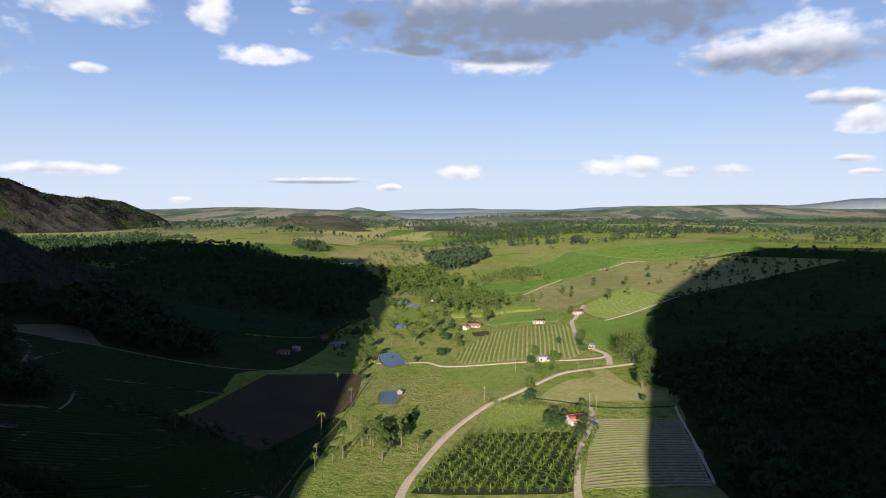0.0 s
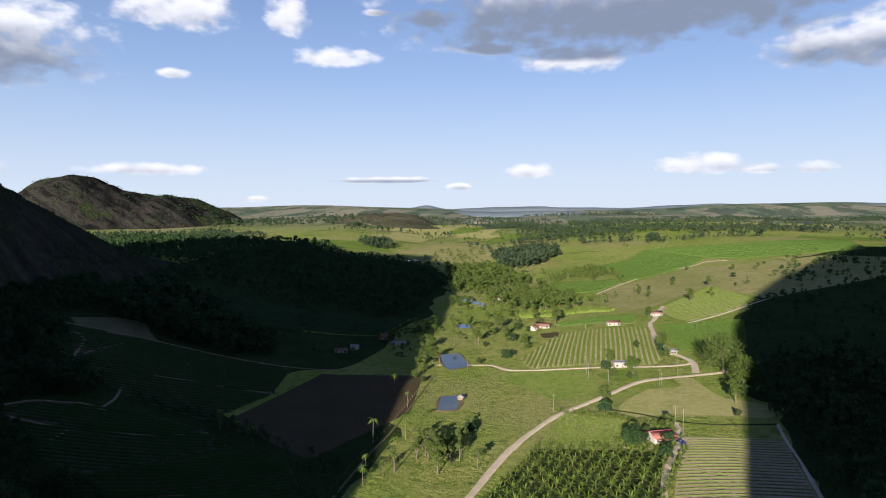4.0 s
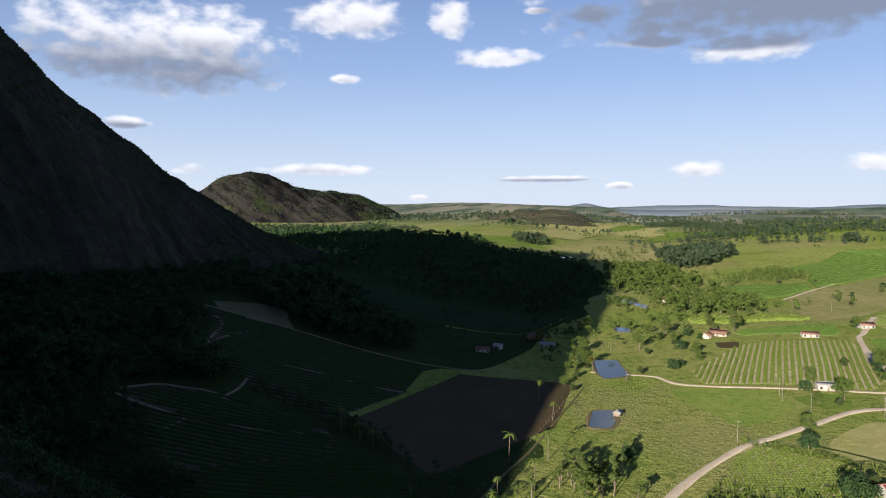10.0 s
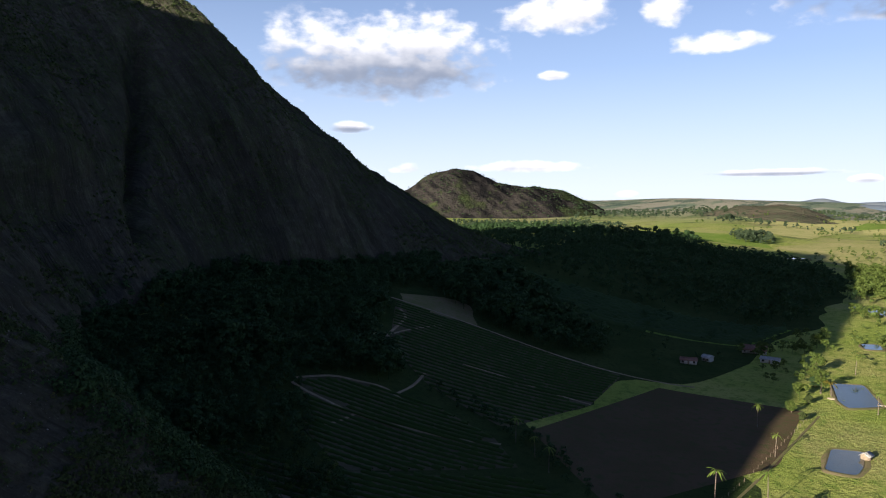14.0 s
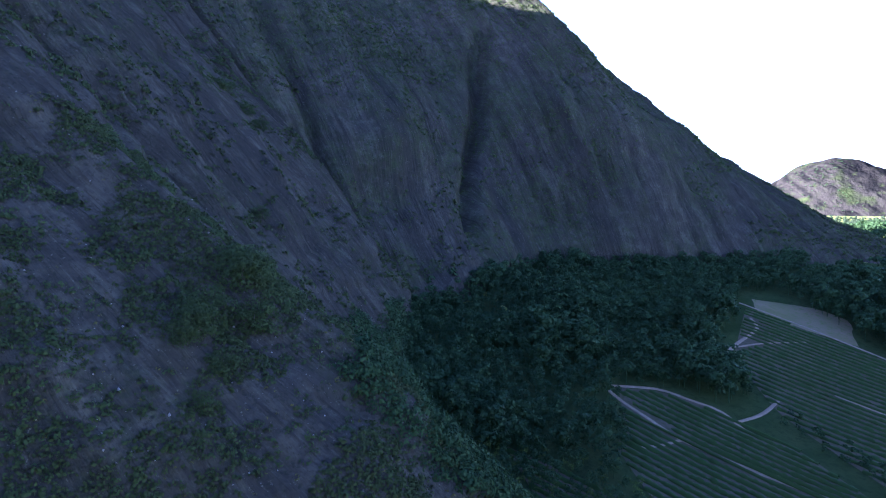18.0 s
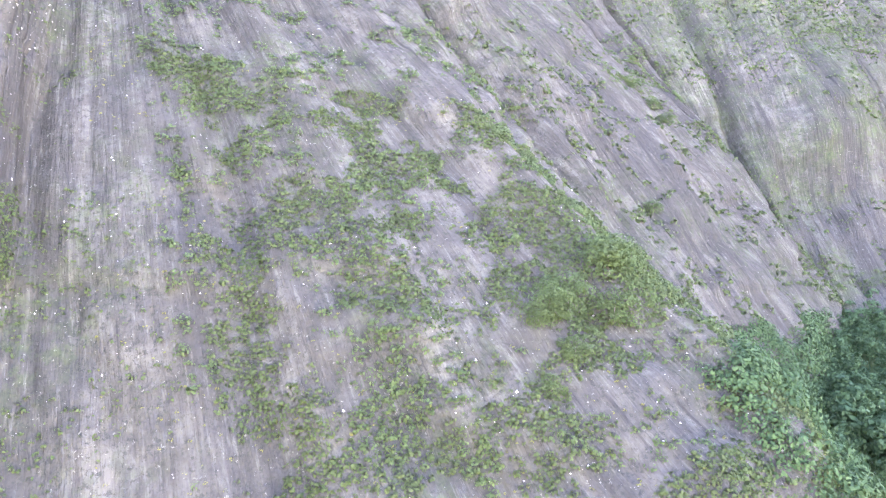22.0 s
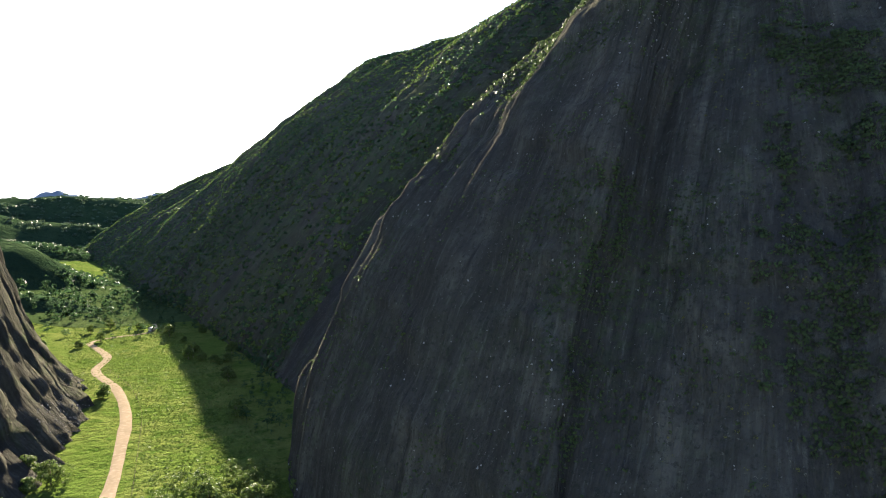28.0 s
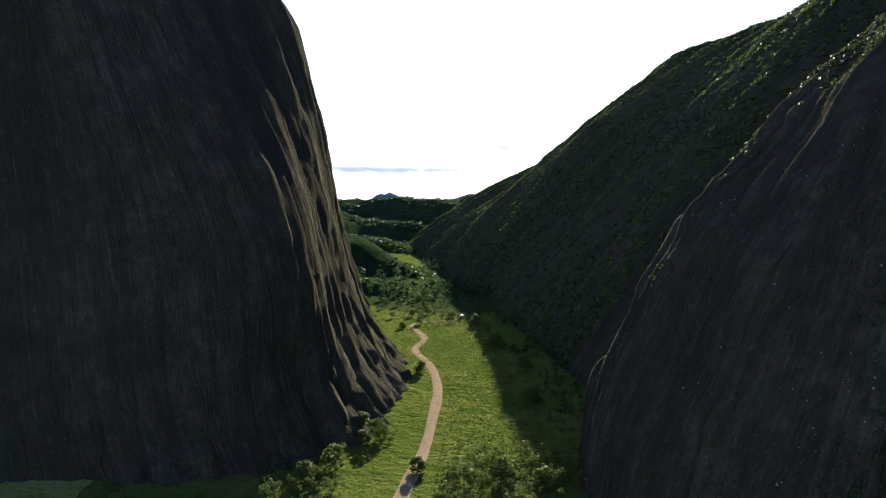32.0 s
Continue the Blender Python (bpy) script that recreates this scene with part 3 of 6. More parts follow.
# ---- the rock massif and the tower ----
def loft(stations, steps, nt, seed, back, relief):
    """A rock flank from stations of (foot x, y, crest x, y, z, fullness, steepness of the base): rows run up the slope from foot to crest and over the back."""
    st = smooth_line(stations, steps)
    ns = len(st)
    foot, crest, zc, k, a = st[:, 0:2], st[:, 2:4], st[:, 4:5], st[:, 5:6], st[:, 6:7]
    zf = ground_z(foot[:, 0], foot[:, 1])[:, None] - 4
    t = np.linspace(0, 1, nt)[None] ** 1.3
    p = foot[:, None] + (crest - foot)[:, None] * t[0][None, :, None]
    z = zf + (zc - zf) * (a * (1 - np.exp(-t / 0.1)) + (1 - a) * (1 - (1 - t) ** k)) * (1 - 0.5 * np.exp(-t / 0.02))
    along = np.r_[0, np.cumsum(np.linalg.norm(np.diff(0.7 * foot + 0.3 * crest, axis=0), axis=1))]
    s = along[:, None] + 0 * z
    run = np.concatenate([np.zeros((ns, 1)), np.cumsum(np.sqrt((np.diff(p, axis=1) ** 2).sum(-1) + np.diff(z, axis=1) ** 2), axis=1)], 1)
    pos = np.concatenate([p, z[..., None]], -1)
    pos = pos + outward(pos) * (relief(np.asarray(steps)[:, None] + 0 * z, s, run, t, seed) * (0.25 + 0.75 * step(0.0, 0.04, t)))[..., None]
    tail = []
    for q, drop in ((0.25, 0.04), (0.6, 0.25), (1.0, 1.05)):
        w = pos[:, -1:].copy()
        w[..., :2] += np.asarray(back)[None, None] * q
        w[..., 2] = w[..., 2] * (1 - drop)
        tail.append(w)
    pos = np.concatenate([pos, *tail], 1)
    run = np.concatenate([run, run[:, -1:] + 60, run[:, -1:] + 150, run[:, -1:] + 400], 1)
    s = np.concatenate([s, s[:, -3:]], 1)
    return pos, np.stack([s, run], -1)


def outward(pos):
    """Normals of a grid of points that point out of the rock."""
    nrm = np.cross(np.gradient(pos, axis=0), np.gradient(pos, axis=1))
    nrm /= np.linalg.norm(nrm, axis=-1)[..., None] + 1e-9
    return nrm * np.sign(nrm[..., 2].mean())


def ridge_at(s, at, width):
    return np.exp(-((s - at) / width) ** 2)


def groove(s, run, wide, long, seed):
    """Narrow furrows down the slope, 0 to 1."""
    return (1 - np.abs(vnoise(s / wide + 0.35 * vnoise(s / (3 * wide), run / 60, seed + 1), run / long, seed))) ** 4


def massif_relief(u, s, run, t, seed):
    flute = np.abs(vnoise(s / 21 + 0.25 * vnoise(s / 60, run / 90, 5), run / 260, seed))
    small = np.abs(vnoise(s / 6.3, run / 110, seed + 3))
    bulge = fractal(s / 110, run / 120, seed + 7, 3)
    rough = fractal(s / 9, run / 14, seed + 11, 3)
    out = 3.2 + 4.5 * bulge + 3.0 * (flute - 0.35) * (0.5 + step(0.05, 0.3, t)) + 1.7 * (small - 0.3) + 0.8 * rough
    out = out - 2.6 * groove(s, run, 26, 420, seed + 20) * step(10, 50, run) - 1.1 * groove(s, run, 8, 160, seed + 24)
    # scales of rock that peel off in curved slabs
    slab = vnoise(s / 34, run / 26, seed + 31) + 0.4 * vnoise(s / 11, run / 9, seed + 32)
    out = out + 1.3 * step(-0.05, 0.12, slab)
    wall = 1 - step(5.5, 7.5, u)
    out = out - wall * (3.2 * groove(s, run, 15, 300, seed + 40) + 1.2 * groove(s, run, 5.5, 120, seed + 44)) + 2.0 * wall
    ribs = step(7.2, 7.5, u) * (1 - step(8.3, 8.6, u))
    out = out - ribs * (2.4 * groove(s, run, 7, 260, seed + 50) + 1.2 * groove(s, run, 3.2, 150, seed + 54))
    bend = 0.10 * vnoise(run / 70, run * 0 + 2.2, 9)
    for at, lean, width, deep, lo, hi in CLEFTS:
        out = out - deep * np.exp(-((u - at + lean * (run - 86) - bend * min(1.0, 10 * width)) / width) ** 2) * step(lo, lo + 40, run) * (1 - step(hi, hi + 70, run))
    return out


# clefts of the massif: station, lean, half width in stations, depth, from and to along the slope
CLEFTS = ((4.28, 0.0051, 0.065, 13, 25, 190), (5.0, 0.0, 0.33, -11, 70, 230), (5.2, 0.0, 0.16, 7, 40, 72), (2.9, 0.0, 0.03, 3.5, 30, 150), (2.5, 0.0, 0.03, 3, 20, 120), (6.2, 0.0, 0.05, 5, 40, 200), (5.65, 0.001, 0.05, 7, 60, 200), (8.38, 0.001, 0.12, 14, 40, 190), (8.0, 0.0, 0.03, 4, 40, 160), (9.68, 0.0, 0.04, 4.5, 20, 190), (3.5, 0.0, 0.03, 4, 20, 120), (3.2, 0.0, 0.03, 3, 30, 160), (6.9, 0.0, 0.05, 5, 90, 230))
NORTH_FACE = [
    (-345, 735, -382, 714, 29, 1.21, 0.00),
    (-328, 643, -496, 601, 136, 1.20, 0.00),
    (-342, 519, -585, 497, 250, 1.34, 0.00),
    (-351, 433, -590, 429, 287, 1.90, 0.01),
    (-364, 361, -654, 323, 306, 1.62, 0.00),
    (-312, 270, -606, 236, 308, 1.30, 0.00),
    (-326, 240, -549, 107, 326, 1.33, 0.01),
    (-308, 254, -495, 43, 334, 1.00, 0.04)]
SPUR = [
    (-201, 213, -391, -52, 358, 1.14, 0.01),
    (-134, 227, -438, -205, 376, 1.29, 0.00),
    (-100, 92, -433, -165, 356, 1.40, 0.10),
    (-91, 66, -374, -105, 357, 1.52, 0.11),
    (-82, -31, -446, -109, 336, 0.56, 0.34),
    (-98, -109, -566, -317, 345, 0.98, 0.00)]
SOUTH_FLANK = [
    (-95, -214, -488, -342, 346, 1.35, 0.06),
    (-72, -421, -440, -529, 303, 1.49, 0.00),
    (-41, -564, -414, -703, 313, 1.42, 0.00),
    (-12, -849, -369, -877, 320, 1.12, 0.00),
    (40, -1099, -367, -1121, 256, 1.14, 0.00),
    (71, -1350, -239, -1329, 189, 1.26, 0.00),
    (60, -1600, -100, -1560, 112, 1.20, 0.00)]
FLANKS = {}


def make_massif():
    cuts = (("rock_face_north", 0, 260, "dark streaked gneiss wall with a deep gully above the forest"),
            ("rock_spur", 260, 760, "bulging dark gneiss spur with flutes and tufts of scrub"),
            ("rock_flank_south", 760, 969, "long shaded gneiss ridge along the pass"))
    u = np.r_[np.linspace(0, 6.2, 260, endpoint=False), np.linspace(6.2, 13.7, 500, endpoint=False), np.linspace(13.7, 20, 210)]
    pos, uv = loft(NORTH_FACE + SPUR + SOUTH_FLANK, u, 250, 21, (-230, 0), massif_relief)
    for name, a, b, label in cuts:
        p, q = pos[a:b + 1], uv[a:b + 1]
        me = mesh_from(name, p.reshape(-1, 3), sheet(p.shape[0], p.shape[1])[:, ::-1], True, q.reshape(-1, 2))
        FLANKS[name] = p
        thing(name, label, "mountain", "rock massif", "structure", me, {"rock_flank_south": TURF, "rock_face_north": WALLROCK}.get(name, ROCK))


def tower_relief(s, run, seed):
    flute = np.abs(vnoise(s / 17, run / 300, seed))
    small = np.abs(vnoise(s / 5.5, run / 120, seed + 3))
    out = 3 * fractal(s / 90, run / 130, seed + 7, 3) + 2.2 * (flute - 0.35) + 1.5 * (small - 0.3) + 0.7 * fractal(s / 8, run / 12, seed + 11, 3)
    return out + 2.0 - 1.8 * groove(s, run, 19, 500, seed + 20) - 0.8 * groove(s, run, 6, 200, seed + 24)


def make_tower():
    """A sheer dome: a rounded plan that narrows towards the top, on a flaring toe."""
    a = np.linspace(0, 2 * np.pi, 640)[:, None]
    h = np.r_[0, np.geomspace(0.003, 1, 190)][None]
    plan = 211.4 + 48.8 * np.cos(a) + 33.2 * np.sin(a) + 87.9 * np.cos(2 * a) - 15.0 * np.sin(2 * a) - 28.1 * np.cos(3 * a) + 15.5 * np.sin(3 * a)
    plan = plan - 17.6 * np.cos(4 * a) + 21.1 * np.sin(4 * a)
    toe = 41.5 + 22.0 * np.exp(-(((a + 2.47 + np.pi) % (2 * np.pi) - np.pi) / 0.5) ** 2)
    r = plan * (1 - np.clip(h, 0, 1) ** 3.84) ** 1.40 + toe * np.exp(-h / 0.107) * (1 + 0.07 * vnoise(a * 33, h * 6, 71) + 0.08 * vnoise(a * 95, h * 14, 72) + 0.06 * vnoise(a * 210, h * 60, 73))
    r = r + np.exp(-((a - 2.71) / 0.2) ** 2) * (27 * np.exp(-((h - 0.2) / 0.16) ** 2) + 12 * np.exp(-h / 0.05))
    r = r + 10 * np.exp(-((h - 0.54) / 0.09) ** 2) * np.exp(-((a - 3.2) / 0.25) ** 2)
    r = r * step(1.0, 0.985, h) + 0.5
    pos = np.stack([284.3 + r * np.cos(a), -168.3 + r * np.sin(a), -2 + 362 * h + 0 * a], -1)
    s = 230 * a + 0 * h
    run = 372 * h + 0 * a
    out = outward(pos)
    out[..., 2] = np.where(h > 0.9, out[..., 2], 0.35 * out[..., 2])
    away = np.stack([np.cos(a) + 0 * h, np.sin(a) + 0 * h], -1)
    out *= np.sign((out[..., :2] * away).sum(-1) + 1e-6)[..., None]
    edge = step(0.0, 0.5, np.minimum(a, 2 * np.pi - a))
    pos = pos + out * (tower_relief(s, run, 44) * (0.3 + 0.7 * step(0.0, 0.03, h)) * edge)[..., None]
    me = mesh_from("rock_tower", pos.reshape(-1, 3), sheet(pos.shape[0], pos.shape[1]), True, np.stack([s, run], -1).reshape(-1, 2))
    FLANKS["rock_tower"] = pos
    thing("rock_tower", "sheer dark gneiss dome with vertical flutes and a boulder-strewn base", "mountain", kind="structure", me=me, mat=ROCK)


make_massif()
make_tower()


HILLS = {}


def make_hill(name, bumps, mat, label, size, gap, seed, kind="structure"):
    """A hill of smooth bumps (x, y, height, half widths, turn) on the ground."""
    c = np.array(bumps)[:, :2].mean(0)
    xs = np.arange(-size, size + gap, gap)
    gx, gy = np.meshgrid(c[0] + xs, c[1] + xs, indexing="ij")
    z = np.zeros_like(gx) - 30
    for x, y, h, wa, wb, turn in bumps:
        a = radians(turn)
        u = ((gx - x) * math.cos(a) + (gy - y) * math.sin(a)) / wa
        v = (-(gx - x) * math.sin(a) + (gy - y) * math.cos(a)) / wb
        r = np.sqrt(u * u + v * v)
        z = np.maximum(z, h * (1 - step(0, 1, r * 0.72) * 1.25 * r / (0.6 + 0.4 * r)))
    ridge = np.abs(vnoise(gx / 60 + gy / 300, gy / 210, seed)) * 14 + fractal(gx / 90, gy / 90, seed, 4) * 9
    z = z + ridge * step(-20, 60, z)
    base = ground_z(gx, gy)
    v = np.stack([gx, gy, base + z - 8], -1).reshape(-1, 3)
    HILLS[name] = v[(z > 4).ravel()]
    return thing(name, label, "hill", kind=kind, me=mesh_from(name, v, sheet(len(xs), len(xs)), True), mat=mat)


make_hill("inselberg", [(-1450, 2110, 165, 310, 320, 0), (-1250, 2255, 104, 310, 330, 0)], HILL,
          "rounded rock hill with scrub on its shoulders", 700, 14, 9)


def make_far_hills(name, radius, width, base, rise, seed, spans, label, mat=None):
    """A range of distant hills on an arc, of a height given in degrees seen from the middle."""
    a = np.linspace(-np.pi, np.pi, 900)
    up = base + rise * fractal(a * 9, np.full_like(a, seed * 1.7), seed, 5)
    for at, w, h in spans:
        d = (np.degrees(a) - at + 180) % 360 - 180
        up = up + h * np.exp(-(d / w) ** 2)
    top = 105 + np.tan(np.radians(up)) * radius
    prof = np.array([(-width, -330), (-width * 0.9, -60), (-width * 0.6, -18), (-width * 0.25, -3), (0, 0), (width * 0.5, -25)])
    r = radius + prof[:, 0][None] + 0 * a[:, None]
    z = top[:, None] + prof[:, 1][None]
    v = np.stack([np.sin(a)[:, None] * r, np.cos(a)[:, None] * r, z], -1)
    HILLS.setdefault(name + "_rows", []).append(v)
    v = v.reshape(-1, 3)
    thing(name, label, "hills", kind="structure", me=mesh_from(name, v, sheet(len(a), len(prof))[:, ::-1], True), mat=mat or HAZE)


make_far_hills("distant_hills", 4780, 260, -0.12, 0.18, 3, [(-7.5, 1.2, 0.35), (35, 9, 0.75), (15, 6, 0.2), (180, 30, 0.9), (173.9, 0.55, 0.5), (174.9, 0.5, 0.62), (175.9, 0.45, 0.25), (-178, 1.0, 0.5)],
               "distant hills along the horizon, blue with painted haze")
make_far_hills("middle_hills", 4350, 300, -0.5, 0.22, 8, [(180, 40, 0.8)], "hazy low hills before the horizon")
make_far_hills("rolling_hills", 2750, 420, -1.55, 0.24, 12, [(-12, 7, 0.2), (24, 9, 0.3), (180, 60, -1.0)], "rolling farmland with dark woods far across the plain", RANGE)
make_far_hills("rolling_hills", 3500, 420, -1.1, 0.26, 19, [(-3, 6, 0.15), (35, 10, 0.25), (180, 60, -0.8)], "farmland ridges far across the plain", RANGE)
make_hill("brown_hill", [(-460, 2350, 27, 230, 200, 0), (-350, 2180, 15, 170, 150, 0)], BROWNWOOD, "low hill under dry brown woodland", 460, 20, 14)
make_hill("pass_hills", [(150, -2000, 120, 900, 380, 0), (560, -1450, 120, 480, 420, 0), (-350, -2500, 150, 900, 400, 0), (250, -1500, 62, 420, 200, 0)],
          WOODED, "wooded hills beyond the pass", 1300, 26, 4)
make_hill("pass_knoll", [(170, -700, 46, 200, 150, 0), (40, -480, 14, 70, 60, 0), (190, -1150, 34, 200, 120, 0)], WOODED, "low wooded knoll in the valley beyond the pass", 460, 14, 5)


# ---- trees, shrubs and palms ----
RNG = np.random.default_rng(7)


def broad_crown(rng, height, spread, blobs, count, size, low=0.5):
    """Blobs of leaves round the top of a trunk, uneven and with gaps."""
    a = rng.uniform(0, 2 * np.pi, blobs)
    r = spread * np.sqrt(rng.uniform(0.02, 1, blobs)) * 0.62
    z = height * rng.uniform(low, 0.9, blobs) - 0.16 * r
    z[0], r[0] = height * 0.86, 0
    c = np.stack([np.cos(a) * r, np.sin(a) * r, z], 1)
    return c, spread * rng.uniform(0.3, 0.52, blobs), leaf_cloud(rng, c, spread * rng.uniform(0.3, 0.52, blobs), count, size)


def tree_thing(name, label, height, spread, seed, mat, blobs=9, count=70, size=0.55, group="", low=0.45):
    rng = np.random.default_rng(seed)
    c, _, crown = broad_crown(rng, height, spread, blobs, count, size, low)
    ob = thing(name, label, "tree", group)
    lean = rng.normal(scale=0.03 * height, size=2)
    mid = np.array([lean[0], lean[1], height * 0.45])
    pieces = [tube([(0, 0, -0.8), (lean[0] * 0.3, lean[1] * 0.3, height * 0.2), mid, (lean[0] * 1.3, lean[1] * 1.3, height * 0.7)],
                   np.array([0.036, 0.026, 0.02, 0.009]) * height)]
    for p in c[1:7]:
        pieces.append(tube([mid * 0.85, (mid + p) / 2 + (0, 0, 0.04 * height), p], np.array([0.014, 0.01, 0.004]) * height, 5))
    part("trunk", mesh_from("trunk", *joined(pieces), True), BARK, ob)
    part("crown", mesh_from("crown", *crown), mat, ob)
    return ob


def frond_set(rng, top, length, fronds, width, droop, lift=(-0.25, 1.0)):
    """Arching palm fronds: a rib with two rows of leaflets each."""
    verts, faces, n = [], [], 0
    for k in range(fronds):
        a = k * 2.4 + rng.uniform(-0.2, 0.2)
        up = rng.uniform(*lift)
        out = np.array([math.cos(a), math.sin(a), 0])
        side = np.array([-math.sin(a), math.cos(a), 0])
        t = np.linspace(0, 1, 6)[:, None]
        rib = top + out * length * t * (1 - 0.12 * t) + np.array([0, 0, 1]) * length * (up * t * 0.75 - droop * t**2)
        w = width * np.sin(np.pi * (0.12 + 0.86 * t)) ** 0.7
        v = np.concatenate([rib, rib + side * w - (0, 0, 0.45 * width), rib - side * w - (0, 0, 0.45 * width)])
        f = [(i, i + 1, 6 + i + 1, 6 + i) for i in range(5)] + [(i + 1, i, 12 + i, 12 + i + 1) for i in range(5)]
        verts.append(v)
        faces.append(np.array(f) + n)
        n += len(v)
    return np.concatenate(verts), np.concatenate(faces)


def palm_thing(name, label, height, length, seed, mat, group="", fronds=17, slim=1.0, droop=0.62, lift=(-0.25, 1.0)):
    rng = np.random.default_rng(seed)
    ob = thing(name, label, "palm tree", group)
    bend = rng.normal(scale=0.05 * height, size=2)
    part("trunk", mesh_from("trunk", *tube([(0, 0, -0.5), (bend[0] * 0.3, bend[1] * 0.3, height * 0.5), (*bend, height)],
                                           np.array([0.3, 0.2, 0.15]) * slim, 6), True), BARK, ob)
    part("crown", mesh_from("crown", *frond_set(rng, np.array([*bend, height]), length, fronds, length * 0.075, droop, lift)), mat, ob)
    return ob


def set_down(ob, x, y, turn=0.0, size=1.0, sink=0.0):
    """The pose of a thing on the ground."""
    return pose(x, y, float(ground_z(x, y)) - sink, 0, 0, turn) @ Matrix.Scale(size, 4)


def plant(makers, places, rng, lo=0.8, hi=1.2):
    """The first thing of each maker goes to the first places, copies to the rest."""
    for k, (x, y) in enumerate(places):
        ob = makers[k % len(makers)]
        m = set_down(ob, x, y, rng.uniform(0, 360), rng.uniform(lo, hi))
        if k < len(makers):
            ob.matrix_basis = m
        else:
            copy_thing(ob, m)


def scatter(poly, gap, rng, jitter=0.45, keep=1.0):
    """Points about gap metres apart inside a polygon."""
    poly = np.asarray(poly, float)
    lo, hi = poly.min(0), poly.max(0)
    gx, gy = np.meshgrid(np.arange(lo[0], hi[0], gap), np.arange(lo[1], hi[1], gap))
    x = gx.ravel() + rng.uniform(-jitter, jitter, gx.size) * gap
    y = gy.ravel() + rng.uniform(-jitter, jitter, gx.size) * gap
    ok = inside(x, y, poly) & (rng.uniform(size=x.size) < keep)
    return np.stack([x[ok], y[ok]], 1)


def wood(name, points, lo, hi, mat, label, seed, blobs=4, count=26, size=0.9, category="wood"):
    """A wood of trees too many to count, as one mesh of trunks and leaves."""
    rng = np.random.default_rng(seed)
    pieces = []
    z = ground_z(points[:, 0], points[:, 1])
    for (x, y), g in zip(points, z):
        h = rng.uniform(lo, hi) * (1 + 0.35 * vnoise(np.array(x / 37), np.array(y / 37), seed))
        c, r, (v, f) = broad_crown(rng, h, h * rng.uniform(0.4, 0.55), blobs, count, size * h / 9, 0.35)
        pieces.append((v + (x, y, g), f))
        tv, tf = tube([(0, 0, -0.5), (0, 0, h * 0.8)], [0.02 * h, 0.008 * h], 4)
        pieces.append((tv + (x, y, g), tf))
    return thing(name, label, category, kind="stuff", me=mesh_from(name, *joined(pieces)), mat=mat)


def on_rock(flank, count, seed, a0=0.0, a1=1.0, b0=0.02, b1=0.75, need=0.0, scale=40.0):
    """Random places on a rock flank, in patches."""
    rng = np.random.default_rng(seed)
    p = FLANKS[flank]
    nu, nv = p.shape[0], p.shape[1] - 3
    u = rng.uniform(a0, a1, count) * (nu - 2)
    v = rng.uniform(b0, b1, count) * (nv - 2)
    i, j = u.astype(int), v.astype(int)
    fu, fv = (u - i)[:, None], (v - j)[:, None]
    q = p[i, j] * (1 - fu) * (1 - fv) + p[i + 1, j] * fu * (1 - fv) + p[i, j + 1] * (1 - fu) * fv + p[i + 1, j + 1] * fu * fv
    patch = fractal(q[:, 0] / scale - q[:, 2] / (scale * 1.7), q[:, 1] / scale - q[:, 2] / (scale * 2.3), seed, 3)
    return q[patch + rng.normal(scale=0.2, size=len(q)) > need]


def tufts(name, q, lo, hi, mat, label, seed, leaves=9):
    """Tufts of scrub at the given places, as one mesh."""
    rng = np.random.default_rng(seed)
    r = rng.uniform(lo, hi, len(q)) ** 1.0
    n = len(q)
    d = rng.normal(size=(n, leaves, 3))
    d /= np.linalg.norm(d, axis=-1)[..., None]
    d[..., 2] = np.abs(d[..., 2]) * 0.8
    p = q[:, None] + d * r[:, None, None] * rng.uniform(0.5, 1.0, (n, leaves, 1))
    a = np.cross(d, rng.normal(size=d.shape))
    a /= np.linalg.norm(a, axis=-1)[..., None]
    b = np.cross(d, a)
    s = (r[:, None] * rng.uniform(4.0, 6.9, (n, leaves)) / (leaves + 3))[..., None]
    v = np.stack([p - a * s, p - b * s * 0.6, p + a * s, p + b * s * 0.6], 2).reshape(-1, 3)
    return thing(name, label, "scrub", kind="stuff", me=mesh_from(name, v, np.arange(len(v)).reshape(-1, 4)), mat=mat)


def stones(name, q, lo, hi, mat, label, seed):
    """Loose stones: uneven octahedra with cut corners, as one mesh."""
    rng = np.random.default_rng(seed)
    base = np.array([(1, 0, 0), (0, 1, 0), (-1, 0, 0), (0, -1, 0), (0, 0, 1), (0, 0, -1)], float)
    tri = np.array([(0, 1, 4), (1, 2, 4), (2, 3, 4), (3, 0, 4), (1, 0, 5), (2, 1, 5), (3, 2, 5), (0, 3, 5)])
    r = lo + (hi - lo) * rng.uniform(size=len(q)) ** 3
    v = q[:, None] + base[None] * r[:, None, None] * rng.uniform(0.6, 1.2, (len(q), 6, 1)) + rng.normal(scale=0.15, size=(len(q), 6, 3)) * r[:, None, None]
    f = (tri[None] + 6 * np.arange(len(q))[:, None, None]).reshape(-1, 3)
    return thing(name, label, "stones", kind="stuff", me=mesh_from(name, v.reshape(-1, 3), f), mat=mat)


